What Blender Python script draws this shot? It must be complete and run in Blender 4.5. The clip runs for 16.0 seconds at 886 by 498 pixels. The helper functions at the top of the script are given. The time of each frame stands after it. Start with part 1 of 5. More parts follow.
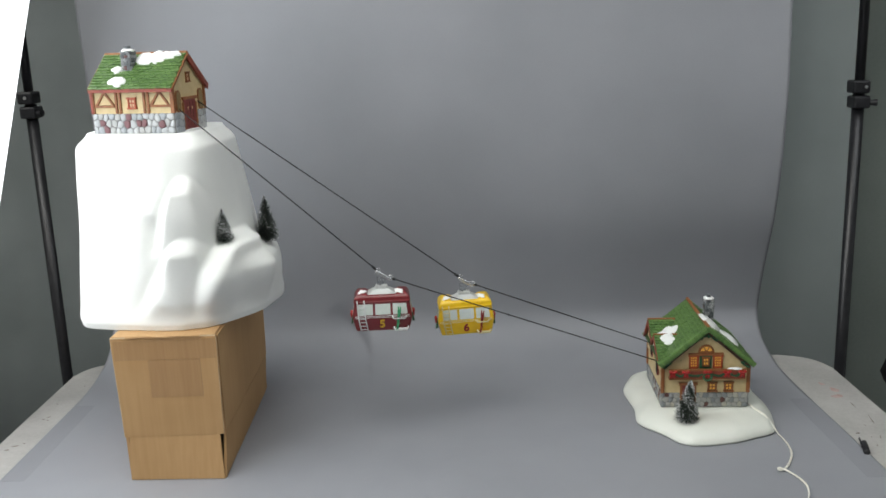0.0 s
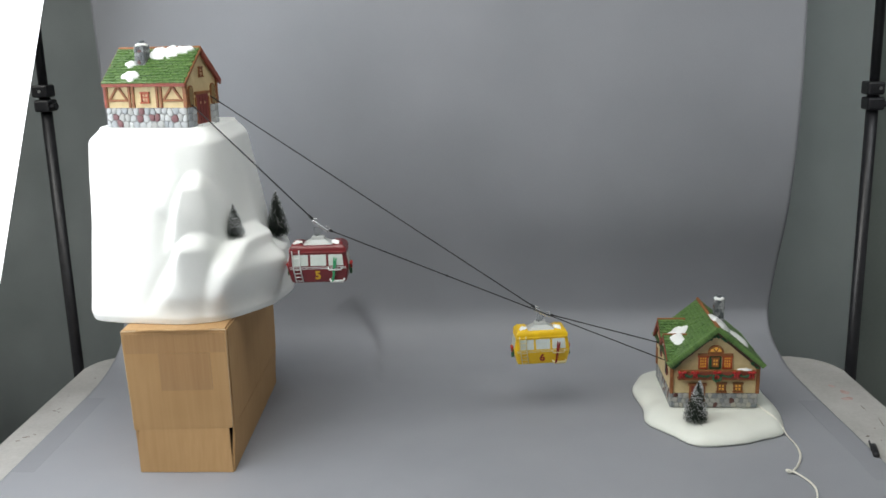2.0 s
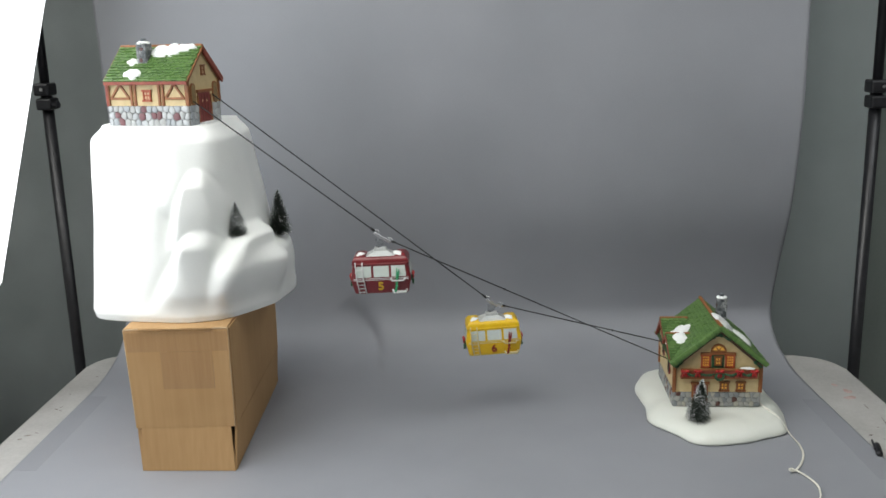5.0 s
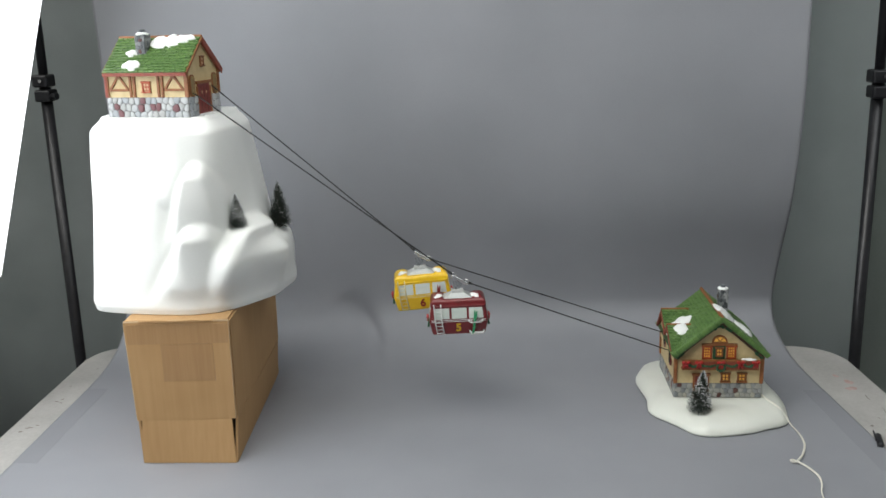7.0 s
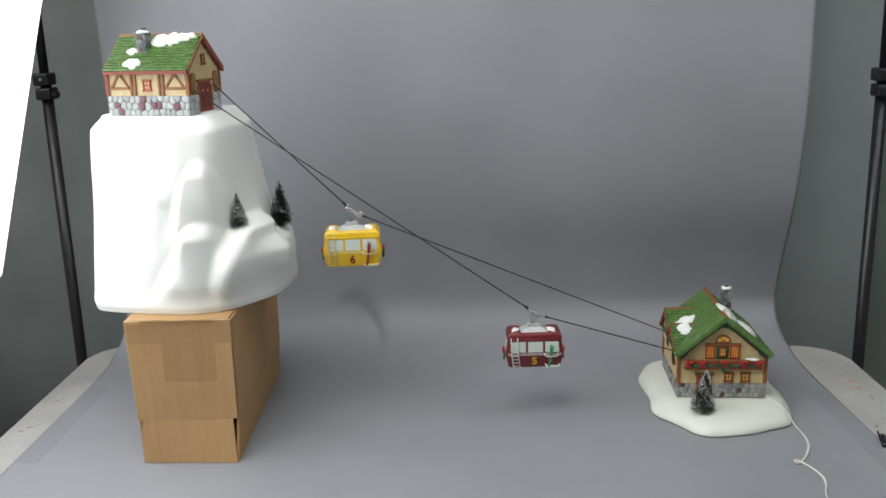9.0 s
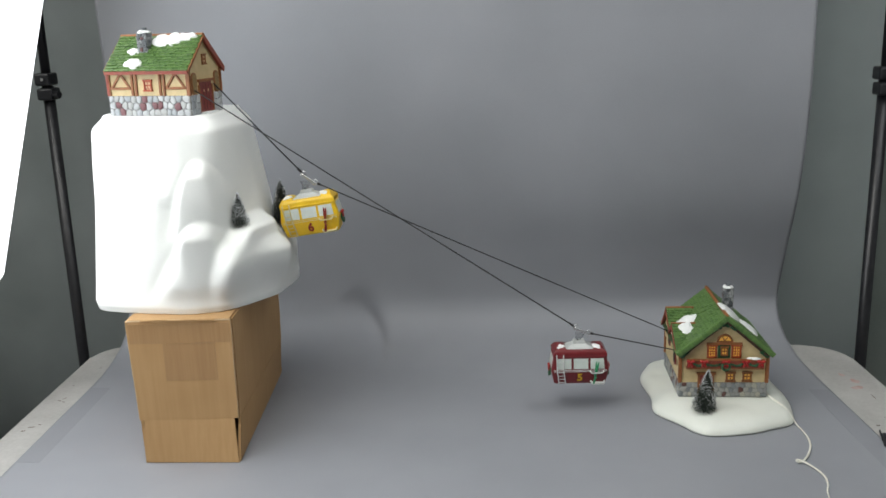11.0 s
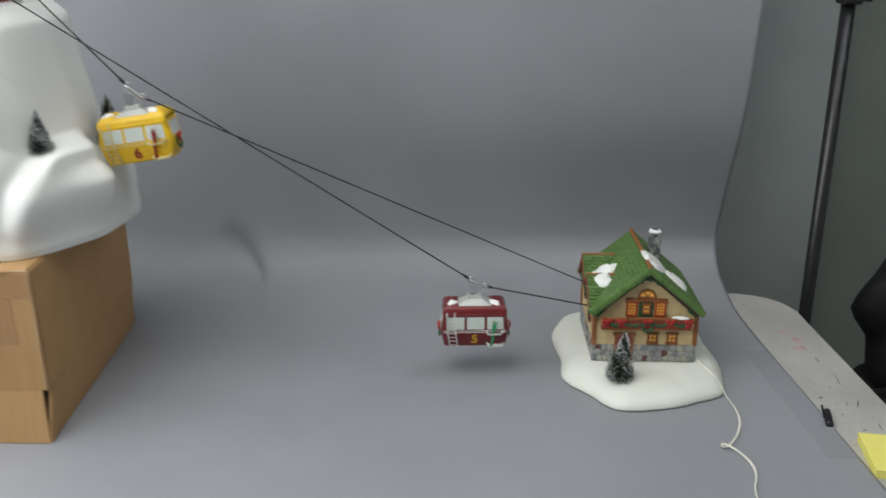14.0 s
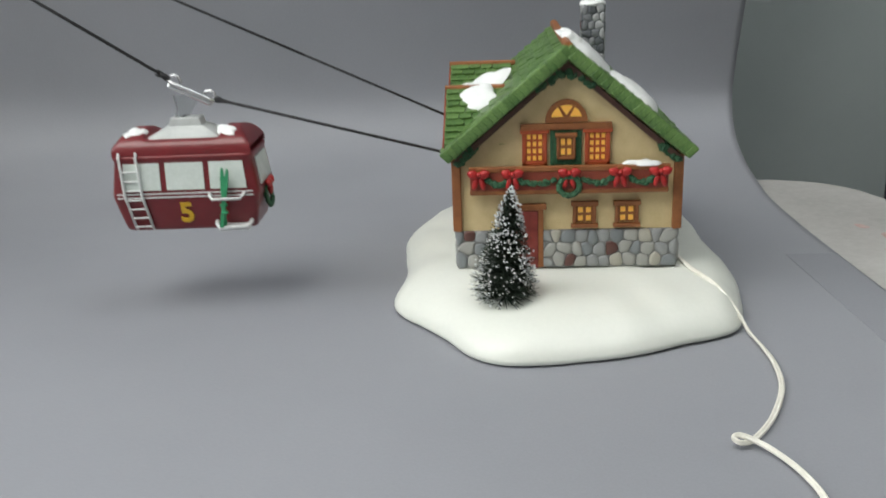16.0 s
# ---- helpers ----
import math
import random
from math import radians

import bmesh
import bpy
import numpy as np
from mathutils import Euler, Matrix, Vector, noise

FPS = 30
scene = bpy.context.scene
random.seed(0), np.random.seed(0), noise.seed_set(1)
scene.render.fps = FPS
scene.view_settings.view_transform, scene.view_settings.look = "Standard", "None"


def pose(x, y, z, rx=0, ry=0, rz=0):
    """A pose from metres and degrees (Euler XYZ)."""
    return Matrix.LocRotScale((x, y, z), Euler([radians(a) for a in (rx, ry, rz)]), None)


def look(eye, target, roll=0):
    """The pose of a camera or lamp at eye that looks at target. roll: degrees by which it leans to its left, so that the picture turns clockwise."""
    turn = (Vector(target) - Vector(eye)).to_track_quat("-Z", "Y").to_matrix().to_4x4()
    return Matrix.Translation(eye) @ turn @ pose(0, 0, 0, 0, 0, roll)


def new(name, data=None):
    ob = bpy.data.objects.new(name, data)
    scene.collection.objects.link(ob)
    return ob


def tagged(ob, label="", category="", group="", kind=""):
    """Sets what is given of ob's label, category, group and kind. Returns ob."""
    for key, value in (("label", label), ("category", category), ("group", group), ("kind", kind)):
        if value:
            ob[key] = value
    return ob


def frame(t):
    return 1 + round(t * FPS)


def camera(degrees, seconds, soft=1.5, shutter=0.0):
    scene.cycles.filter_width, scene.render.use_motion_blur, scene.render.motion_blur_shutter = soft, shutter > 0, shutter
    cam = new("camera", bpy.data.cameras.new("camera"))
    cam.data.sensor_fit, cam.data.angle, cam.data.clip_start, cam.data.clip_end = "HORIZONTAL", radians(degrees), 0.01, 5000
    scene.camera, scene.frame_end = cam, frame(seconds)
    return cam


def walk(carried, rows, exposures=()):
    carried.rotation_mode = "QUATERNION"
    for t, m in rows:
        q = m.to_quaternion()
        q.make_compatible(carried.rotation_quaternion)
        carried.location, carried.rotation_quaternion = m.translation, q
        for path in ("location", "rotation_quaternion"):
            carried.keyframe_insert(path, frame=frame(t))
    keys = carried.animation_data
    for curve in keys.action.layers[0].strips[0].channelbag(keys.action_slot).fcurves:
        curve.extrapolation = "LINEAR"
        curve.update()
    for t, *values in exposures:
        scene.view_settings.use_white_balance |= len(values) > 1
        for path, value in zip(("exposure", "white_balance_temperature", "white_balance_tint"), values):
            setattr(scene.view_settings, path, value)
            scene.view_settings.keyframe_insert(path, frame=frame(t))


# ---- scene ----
cam = camera(52.4, 16.0, soft=1.6, shutter=0.3)
PATH = [
    (0, (0.121, -0.456, 0.655), (0.008, 1.487, 0.194), -1.9),
    (0.5, (0.121, -0.455, 0.655), (-0.005, 1.482, 0.174), -1.6),
    (1, (0.121, -0.456, 0.655), (-0.016, 1.483, 0.185), -1.3),
    (1.5, (0.121, -0.455, 0.655), (-0.015, 1.484, 0.188), -1.3),
    (2, (0.123, -0.457, 0.655), (-0.015, 1.483, 0.189), -1.4),
    (2.5, (0.122, -0.456, 0.655), (-0.017, 1.484, 0.191), -1.5),
    (3, (0.124, -0.456, 0.655), (-0.018, 1.484, 0.19), -1.5),
    (3.5, (0.122, -0.455, 0.655), (-0.019, 1.484, 0.188), -1.4),
    (4, (0.122, -0.455, 0.654), (-0.02, 1.485, 0.188), -1.4),
    (6.5, (0.119, -0.453, 0.654), (-0.019, 1.483, 0.172), -1.4),
    (7, (0.119, -0.451, 0.654), (-0.021, 1.483, 0.166), -1.5),
    (7.5, (0.118, -0.45, 0.654), (-0.017, 1.484, 0.162), -1.5),
    (8, (0.12, -0.45, 0.654), (-0.022, 1.483, 0.162), -1.4),
    (8.5, (0.118, -0.448, 0.654), (-0.022, 1.487, 0.169), -1.4),
    (9, (0.118, -0.444, 0.654), (-0.026, 1.489, 0.162), -1.5),
    (11.5, (0.122, -0.443, 0.654), (-0.029, 1.489, 0.16), -1.6),
    (12, (0.123, -0.441, 0.653), (-0.03, 1.489, 0.152), -1.5),
    (12.5, (0.122, -0.437, 0.654), (-0.027, 1.491, 0.145), -1.5),
    (13, (0.122, -0.433, 0.653), (-0.032, 1.494, 0.141), -1.5),
    (13.5, (0.133, -0.312, 0.697), (0.005, 1.577, 0.052), -1.3),
    (14, (0.229, -0.173, 0.615), (0.164, 1.707, -0.063), -0.2),
    (14.5, (0.324, 0.004, 0.509), (0.292, 1.876, -0.193), -2.2),
    (15, (0.363, 0.163, 0.405), (0.289, 2.044, -0.271), -3.1),
    (15.5, (0.388, 0.311, 0.32), (0.336, 2.192, -0.356), -3.3),
    (16, (0.436, 0.426, 0.23), (0.291, 2.317, -0.405), -2.3),
]
walk(cam, [(t, look(eye, target, roll)) for t, eye, target, roll in PATH], [(0, 0.0), (14.0, 0.0), (14.6, 0.38), (16, 0.38)])

# ---- light ----
world = bpy.data.worlds.new("room_air")
world.use_nodes = True
world.node_tree.nodes["Background"].inputs[0].default_value = (0.80, 0.88, 1.0, 1)
world.node_tree.nodes["Background"].inputs[1].default_value = 0.24
scene.world = world


def area_lamp(name, eye, target, w, h, watts, colour):
    data = bpy.data.lights.new(name, "AREA")
    data.shape, data.size, data.size_y, data.energy, data.color = "RECTANGLE", w, h, watts, colour
    ob = new(name, data)
    ob.matrix_basis = look(eye, target)
    return ob


SOFT_L, SOFT_R = (-0.717, 0.46, 0.66), (0.98, 0.80, 1.46)
AIM_L, AIM_R = (-0.717 + 0.955, 0.46 - 0.05, 0.66 - 0.26), (0.25, 0.78, 0.0)
area_lamp("softbox_lamp", Vector(SOFT_L) + (Vector(AIM_L) - Vector(SOFT_L)).normalized() * 0.012, AIM_L, 1.16, 0.78, 3.2, (0.93, 0.97, 1.0))
area_lamp("softbox_lamp", Vector(SOFT_R) + (Vector(AIM_R) - Vector(SOFT_R)).normalized() * 0.012, AIM_R, 0.50, 0.78, 1.7, (0.95, 0.98, 1.0))
# Overhead lamp out of view, enlarged to serve as fill for the set.
area_lamp("ceiling_fill_lamp", (-0.72, -0.05, 1.865), (-0.72, -0.05, 0), 2.0, 1.5, 24.5, (0.98, 1.0, 0.95))


# ---- materials ----
def principled(name, colour, rough=0.6, metal=0.0, spec=0.5):
    mat = bpy.data.materials.new(name)
    mat.use_nodes = True
    nodes, links = mat.node_tree.nodes, mat.node_tree.links
    b = nodes["Principled BSDF"]
    b.inputs["Base Color"].default_value = (*colour, 1)
    b.inputs["Roughness"].default_value = rough
    b.inputs["Metallic"].default_value = metal
    b.inputs["Specular IOR Level"].default_value = spec
    return mat, nodes, links, b


def surface(name, dark, light, rough=0.6, scale=60.0, fine=400.0, bump=0.1, depth=0.0005, metal=0.0, spec=0.5, vary=0.0, stretch=(1, 1, 1), coat=0.0):
    """Two scales of mottling between two colours, fine relief, and where asked a change from object to object."""
    mat, nodes, links, b = principled(name, light, rough, metal, spec)
    tc = nodes.new("ShaderNodeTexCoord")
    mp = nodes.new("ShaderNodeMapping")
    mp.inputs["Scale"].default_value = stretch
    links.new(tc.outputs["Object"], mp.inputs["Vector"])
    big, small = nodes.new("ShaderNodeTexNoise"), nodes.new("ShaderNodeTexNoise")
    for n, s in ((big, scale), (small, fine)):
        n.inputs["Scale"].default_value = s
        n.inputs["Detail"].default_value = 4
        links.new(mp.outputs[0], n.inputs["Vector"])
    add = nodes.new("ShaderNodeMath")
    add.operation = "MULTIPLY_ADD"
    links.new(small.outputs[0], add.inputs[0])
    add.inputs[1].default_value = 0.45
    links.new(big.outputs[0], add.inputs[2])
    ramp = nodes.new("ShaderNodeValToRGB")
    ramp.color_ramp.elements[0].position, ramp.color_ramp.elements[1].position = 0.45, 1.0
    ramp.color_ramp.elements[0].color, ramp.color_ramp.elements[1].color = (*dark, 1), (*light, 1)
    out = add.outputs[0]
    if vary:
        info = nodes.new("ShaderNodeObjectInfo")
        geo = nodes.new("ShaderNodeNewGeometry")
        both = nodes.new("ShaderNodeMath")
        both.operation = "ADD"
        links.new(info.outputs["Random"], both.inputs[0])
        links.new(geo.outputs["Random Per Island"], both.inputs[1])
        frac = nodes.new("ShaderNodeMath")
        frac.operation = "FRACT"
        links.new(both.outputs[0], frac.inputs[0])
        off = nodes.new("ShaderNodeMath")
        off.operation = "MULTIPLY_ADD"
        links.new(frac.outputs[0], off.inputs[0])
        off.inputs[1].default_value = vary
        links.new(out, off.inputs[2])
        sub = nodes.new("ShaderNodeMath")
        sub.operation = "SUBTRACT"
        links.new(off.outputs[0], sub.inputs[0])
        sub.inputs[1].default_value = vary / 2
        out = sub.outputs[0]
    links.new(out, ramp.inputs[0])
    links.new(ramp.outputs[0], b.inputs["Base Color"])
    bp = nodes.new("ShaderNodeBump")
    bp.inputs["Strength"].default_value = bump
    bp.inputs["Distance"].default_value = depth
    links.new(add.outputs[0], bp.inputs["Height"])
    links.new(bp.outputs[0], b.inputs["Normal"])
    b.inputs["Coat Weight"].default_value = coat
    b.inputs["Coat Roughness"].default_value = 0.12
    return mat


def glow(name, colour, strength):
    mat, nodes, links, b = principled(name, colour, 0.5)
    b.inputs["Emission Color"].default_value = (*colour, 1)
    b.inputs["Emission Strength"].default_value = strength
    return mat


def stone_material(name, stops):
    """Painted field stones: most grey, a few dark red, picked stone by stone."""
    mat, nodes, links, b = principled(name, (0.3, 0.3, 0.3), 0.45)
    info = nodes.new("ShaderNodeObjectInfo")
    ramp = nodes.new("ShaderNodeValToRGB")
    ramp.color_ramp.interpolation = "CONSTANT"
    e = ramp.color_ramp.elements
    e[0].position, e[0].color = stops[0][0], (*stops[0][1], 1)
    e[1].position, e[1].color = stops[-1][0], (*stops[-1][1], 1)
    for p, c in stops[1:-1]:
        x = e.new(p)
        x.color = (*c, 1)
    links.new(info.outputs["Random"], ramp.inputs[0])
    n = nodes.new("ShaderNodeTexNoise")
    n.inputs["Scale"].default_value = 900
    mix = nodes.new("ShaderNodeMixRGB")
    mix.blend_type = "MULTIPLY"
    mix.inputs[0].default_value = 0.35
    links.new(ramp.outputs[0], mix.inputs[1])
    links.new(n.outputs[0], mix.inputs[2])
    links.new(mix.outputs[0], b.inputs["Base Color"])
    return mat


def card_material():
    """Brown corrugated cardboard: vertical flutes, blotches."""
    mat, nodes, links, b = principled("cardboard", (0.42, 0.26, 0.13), 0.75, spec=0.25)
    tc = nodes.new("ShaderNodeTexCoord")
    wave = nodes.new("ShaderNodeTexNoise")
    mp = nodes.new("ShaderNodeMapping")
    mp.inputs["Scale"].default_value = (1, 1, 0.02)
    links.new(tc.outputs["Object"], mp.inputs[0])
    links.new(mp.outputs[0], wave.inputs["Vector"])
    wave.inputs["Scale"].default_value = 170
    blot = nodes.new("ShaderNodeTexNoise")
    links.new(tc.outputs["Object"], blot.inputs["Vector"])
    blot.inputs["Scale"].default_value = 14
    blot.inputs["Detail"].default_value = 6
    add = nodes.new("ShaderNodeMath")
    add.operation = "ADD"
    links.new(wave.outputs[0], add.inputs[0])
    links.new(blot.outputs[0], add.inputs[1])
    ramp = nodes.new("ShaderNodeValToRGB")
    ramp.color_ramp.elements[0].position, ramp.color_ramp.elements[1].position = 0.3, 0.8
    e = ramp.color_ramp.elements
    e[0].color, e[1].color = (0.40, 0.236, 0.105, 1), (0.475, 0.298, 0.143, 1)
    half = nodes.new("ShaderNodeMath")
    half.operation = "MULTIPLY"
    half.inputs[1].default_value = 0.55
    links.new(add.outputs[0], half.inputs[0])
    links.new(half.outputs[0], ramp.inputs[0])
    links.new(ramp.outputs[0], b.inputs["Base Color"])
    bp = nodes.new("ShaderNodeBump")
    bp.inputs["Strength"].default_value, bp.inputs["Distance"].default_value = 0.25, 0.0006
    links.new(wave.outputs[0], bp.inputs["Height"])
    links.new(bp.outputs[0], b.inputs["Normal"])
    return mat


PAPER = surface("grey_paper", (0.250, 0.257, 0.280), (0.292, 0.299, 0.323), 0.55, 5, 700, 0.04, 0.0003, spec=0.35)
# PAPER's grey slightly darkened, for the shadow bands along its edges
EDGE_SHADE = surface("shaded_paper_edge", (0.232, 0.239, 0.262), (0.272, 0.279, 0.302), 0.6, 5, 700, 0.04, 0.0003, spec=0.3)
TABLE = surface("white_table", (0.35, 0.34, 0.325), (0.50, 0.49, 0.47), 0.5, 9, 180, 0.12, 0.0005)
SMUDGE = surface("smudge", (0.12, 0.10, 0.09), (0.35, 0.31, 0.28), 0.8, 80, 500)
RED_SMUDGE = surface("red_smudge", (0.42, 0.25, 0.22), (0.55, 0.44, 0.41), 0.8, 80, 500)
SNOW = surface("white_ceramic_snow", (0.70, 0.72, 0.655), (0.76, 0.775, 0.71), 0.40, 14, 350, 0.06, 0.0006)
HILL_SNOW = surface("white_hill_snow", (0.80, 0.815, 0.79), (0.85, 0.86, 0.84), 0.45, 14, 350, 0.06, 0.0006)
SNOW_PAINT = surface("white_paint_snow", (0.76, 0.78, 0.77), (0.87, 0.88, 0.87), 0.35, 120, 900, 0.2, 0.0004)
CARD = card_material()
# Cardboard darkened to the tone of the box's shaded inside.
CARD_SHADE = surface("cardboard_shade", (0.05, 0.03, 0.018), (0.10, 0.06, 0.03), 0.9, 40)
CARD_PALE = surface("worn_cardboard", (0.44, 0.31, 0.18), (0.58, 0.45, 0.30), 0.85, 90)
TAPE = surface("brown_tape", (0.33, 0.185, 0.080), (0.395, 0.235, 0.108), 0.32, 170, 500, 0.05, stretch=(1, 1, 0.02))
STUCCO = surface("cream_stucco", (0.55, 0.425, 0.215), (0.67, 0.535, 0.295), 0.55, 90, 900, 0.2, 0.0003)
MORTAR = surface("grey_mortar", (0.16, 0.16, 0.16), (0.27, 0.27, 0.26), 0.8, 150, 900)
STONE = stone_material("painted_stone", ((0.0, (0.24, 0.26, 0.27)), (0.26, (0.33, 0.34, 0.34)), (0.52, (0.40, 0.40, 0.37)), (0.72, (0.47, 0.45, 0.38)), (0.89, (0.13, 0.055, 0.045))))
STONE_PALE = stone_material("pale_painted_stone", ((0.0, (0.40, 0.43, 0.46)), (0.30, (0.50, 0.52, 0.54)), (0.55, (0.58, 0.60, 0.61)), (0.78, (0.46, 0.47, 0.47)), (0.94, (0.20, 0.085, 0.095))))
TIMBER = surface("brown_timber_paint", (0.19, 0.064, 0.018), (0.32, 0.120, 0.038), 0.5, 120, 900, 0.2, 0.0003)
SHUTTER = surface("red_orange_timber_paint", (0.34, 0.055, 0.018), (0.46, 0.095, 0.030), 0.45, 120, 900, 0.2, 0.0003)
RED_TIMBER = surface("red_brown_timber_paint", (0.18, 0.03, 0.018), (0.30, 0.06, 0.03), 0.5, 120, 900, 0.2, 0.0003)
DARK_SOFFIT = surface("dark_underside", (0.06, 0.025, 0.018), (0.10, 0.045, 0.03), 0.6, 120, 900)
SHINGLE = surface("green_shingle", (0.040, 0.100, 0.022), (0.145, 0.250, 0.072), 0.38, 200, 1200, 0.3, 0.0003, vary=0.22)
SHINGLE_BED = surface("dark_green_bed", (0.03, 0.06, 0.02), (0.07, 0.12, 0.045), 0.6, 200)
GARLAND = surface("green_garland", (0.01, 0.05, 0.02), (0.035, 0.13, 0.055), 0.6, 500, 1500, 0.6, 0.0008)
BOW = surface("red_bow", (0.30, 0.010, 0.010), (0.46, 0.022, 0.020), 0.4, 300, 900, 0.2)
DOOR_RED = surface("dark_red_door", (0.14, 0.02, 0.015), (0.24, 0.04, 0.03), 0.5, 200, 900)
PANE_GLOW = glow("lit_pane", (0.80, 0.42, 0.07), 0.12)
PANE_DIM = surface("dim_pane", (0.50, 0.30, 0.16), (0.72, 0.48, 0.28), 0.3, 200)
# Near-black for the painted shade of hollows and for the door's plank joints.
HOLLOW_AND_JOINT = surface("hollow_shade_and_joint", (0.012, 0.01, 0.008), (0.03, 0.02, 0.015), 0.8, 100)
CHIM = surface("chimney_mortar", (0.07, 0.08, 0.09), (0.15, 0.165, 0.18), 0.6, 250, 900, 0.3)
NEEDLE = surface("dark_green_bristle", (0.012, 0.022, 0.014), (0.04, 0.06, 0.04), 0.7, 300, vary=0.3)
MOSS = surface("yellow_green_moss", (0.30, 0.33, 0.16), (0.48, 0.50, 0.32), 0.8, 300, 1200, 0.4, 0.0006)
FROST = surface("frosted_bristle", (0.55, 0.58, 0.58), (0.80, 0.82, 0.82), 0.7, 300)
WIRE = surface("twisted_wire", (0.05, 0.04, 0.03), (0.12, 0.10, 0.08), 0.5, 500)
CAR_RED = surface("red_enamel", (0.128, 0.008, 0.011), (0.170, 0.013, 0.017), 0.36, 60, 700, 0.04, 0.0002, coat=0.18)
CAR_YELLOW = surface("yellow_enamel", (0.70, 0.42, 0.004), (0.82, 0.53, 0.010), 0.36, 60, 700, 0.04, 0.0002, coat=0.18)
PANE_WHITE = surface("frosted_window", (0.50, 0.55, 0.51), (0.61, 0.66, 0.62), 0.25, 90, 700)
CAR_TRIM = surface("white_plastic_trim", (0.52, 0.53, 0.52), (0.68, 0.69, 0.68), 0.35, 200)
CAR_TRIM_PALE = surface("pale_yellow_trim", (0.56, 0.47, 0.22), (0.68, 0.60, 0.34), 0.35, 200)
SILVER = surface("silver_plastic", (0.56, 0.57, 0.58), (0.74, 0.75, 0.76), 0.18, 100, 600, 0.05, metal=0.9)
GREY_PLASTIC = surface("grey_plastic", (0.46, 0.48, 0.47), (0.60, 0.62, 0.60), 0.3, 90, 600, 0.05, metal=0.1)
CLEAR_PLASTIC, _, _, clear = principled("clear_plastic", (0.72, 0.74, 0.75), 0.10)
clear.inputs["Transmission Weight"].default_value = 0.92
clear.inputs["IOR"].default_value = 1.2
OLIVE_PANE = surface("olive_brown_pane", (0.16, 0.10, 0.035), (0.30, 0.20, 0.07), 0.4, 200, 900)
STONE_DARK = stone_material("dark_painted_stone", ((0.0, (0.10, 0.11, 0.12)), (0.30, (0.17, 0.18, 0.19)), (0.55, (0.26, 0.27, 0.28)), (0.78, (0.36, 0.37, 0.37)), (0.93, (0.12, 0.05, 0.045))))
SKI_GREEN = surface("green_ski", (0.02, 0.22, 0.09), (0.05, 0.36, 0.16), 0.35, 300)
SKI_RED = surface("dark_red_ski", (0.18, 0.015, 0.01), (0.30, 0.03, 0.02), 0.35, 300)
NUMBER_YELLOW = surface("yellow_number", (0.50, 0.29, 0.012), (0.64, 0.39, 0.02), 0.4, 300)
NUMBER_RED = surface("red_number", (0.22, 0.02, 0.01), (0.32, 0.03, 0.02), 0.4, 300)
ROPE = surface("black_cord", (0.008, 0.008, 0.008), (0.025, 0.025, 0.028), 0.7, 400, 2500, 0.5, 0.0004)
CORD_WHITE = surface("cream_cord", (0.70, 0.68, 0.60), (0.82, 0.80, 0.72), 0.4, 200)
BLACK = surface("black_metal", (0.008, 0.008, 0.010), (0.022, 0.022, 0.026), 0.35, 60, 600, 0.05)
STEEL = surface("bright_steel", (0.5, 0.5, 0.5), (0.7, 0.7, 0.7), 0.25, 60, metal=1.0)
# Lit and shaded tones of the same background cloth.
CLOTH_LIT = surface("grey_green_cloth_lit", (0.53, 0.59, 0.585), (0.64, 0.70, 0.695), 0.85, 4, 900, 0.15, 0.0008, spec=0.2)
CLOTH_SHADED = surface("grey_cloth_shaded", (0.24, 0.265, 0.265), (0.33, 0.36, 0.36), 0.85, 4, 900, 0.15, 0.0008, spec=0.2)
WALL_GREEN = surface("green_grey_wall", (0.37, 0.425, 0.39), (0.47, 0.52, 0.485), 0.8, 3, 120, 0.1)
WALL = surface("pale_wall_paint", (0.54, 0.55, 0.54), (0.62, 0.63, 0.62), 0.8, 3, 120, 0.1)
CARPET = surface("dark_carpet", (0.07, 0.07, 0.072), (0.12, 0.12, 0.122), 0.95, 6, 300, 0.5, 0.003)
CEIL = surface("ceiling_paint", (0.72, 0.72, 0.70), (0.80, 0.80, 0.78), 0.9, 3, 200)
DIFFUSER = glow("lit_diffuser", (0.95, 0.98, 1.0), 1.6)
FILL_PANEL = glow("lit_fill_panel", (1.0, 0.98, 0.94), 2.0)
BAG = surface("black_nylon", (0.006, 0.006, 0.007), (0.02, 0.02, 0.021), 0.6, 25, 500, 0.4, 0.002)
PAD = surface("yellow_note_paper", (0.80, 0.74, 0.16), (0.86, 0.80, 0.24), 0.7, 40, 900)


# ---- mesh tools ----
def mesh_of(name, bm, mat, smooth=False):
    me = bpy.data.meshes.new(name)
    bmesh.ops.recalc_face_normals(bm, faces=bm.faces[:])
    if smooth:
        for f in bm.faces:
            f.smooth = True
    bm.to_mesh(me)
    bm.free()
    me.materials.append(mat)
    return me


def part(name, bm, material, parent=None, label="", smooth=False, at=None):
    me = bm if isinstance(bm, bpy.types.Mesh) else mesh_of(name, bm, material, smooth)
    ob = new(name, me)
    if parent is not None:
        ob.parent = parent
    if at is not None:
        ob.matrix_basis = at
    if label:
        ob["label"] = label
    return ob


def thing(name, at, label, category, group="", kind=""):
    ob = new(name)
    ob.empty_display_size = 0.02
    ob.matrix_basis = at
    return tagged(ob, label, category, group, kind)


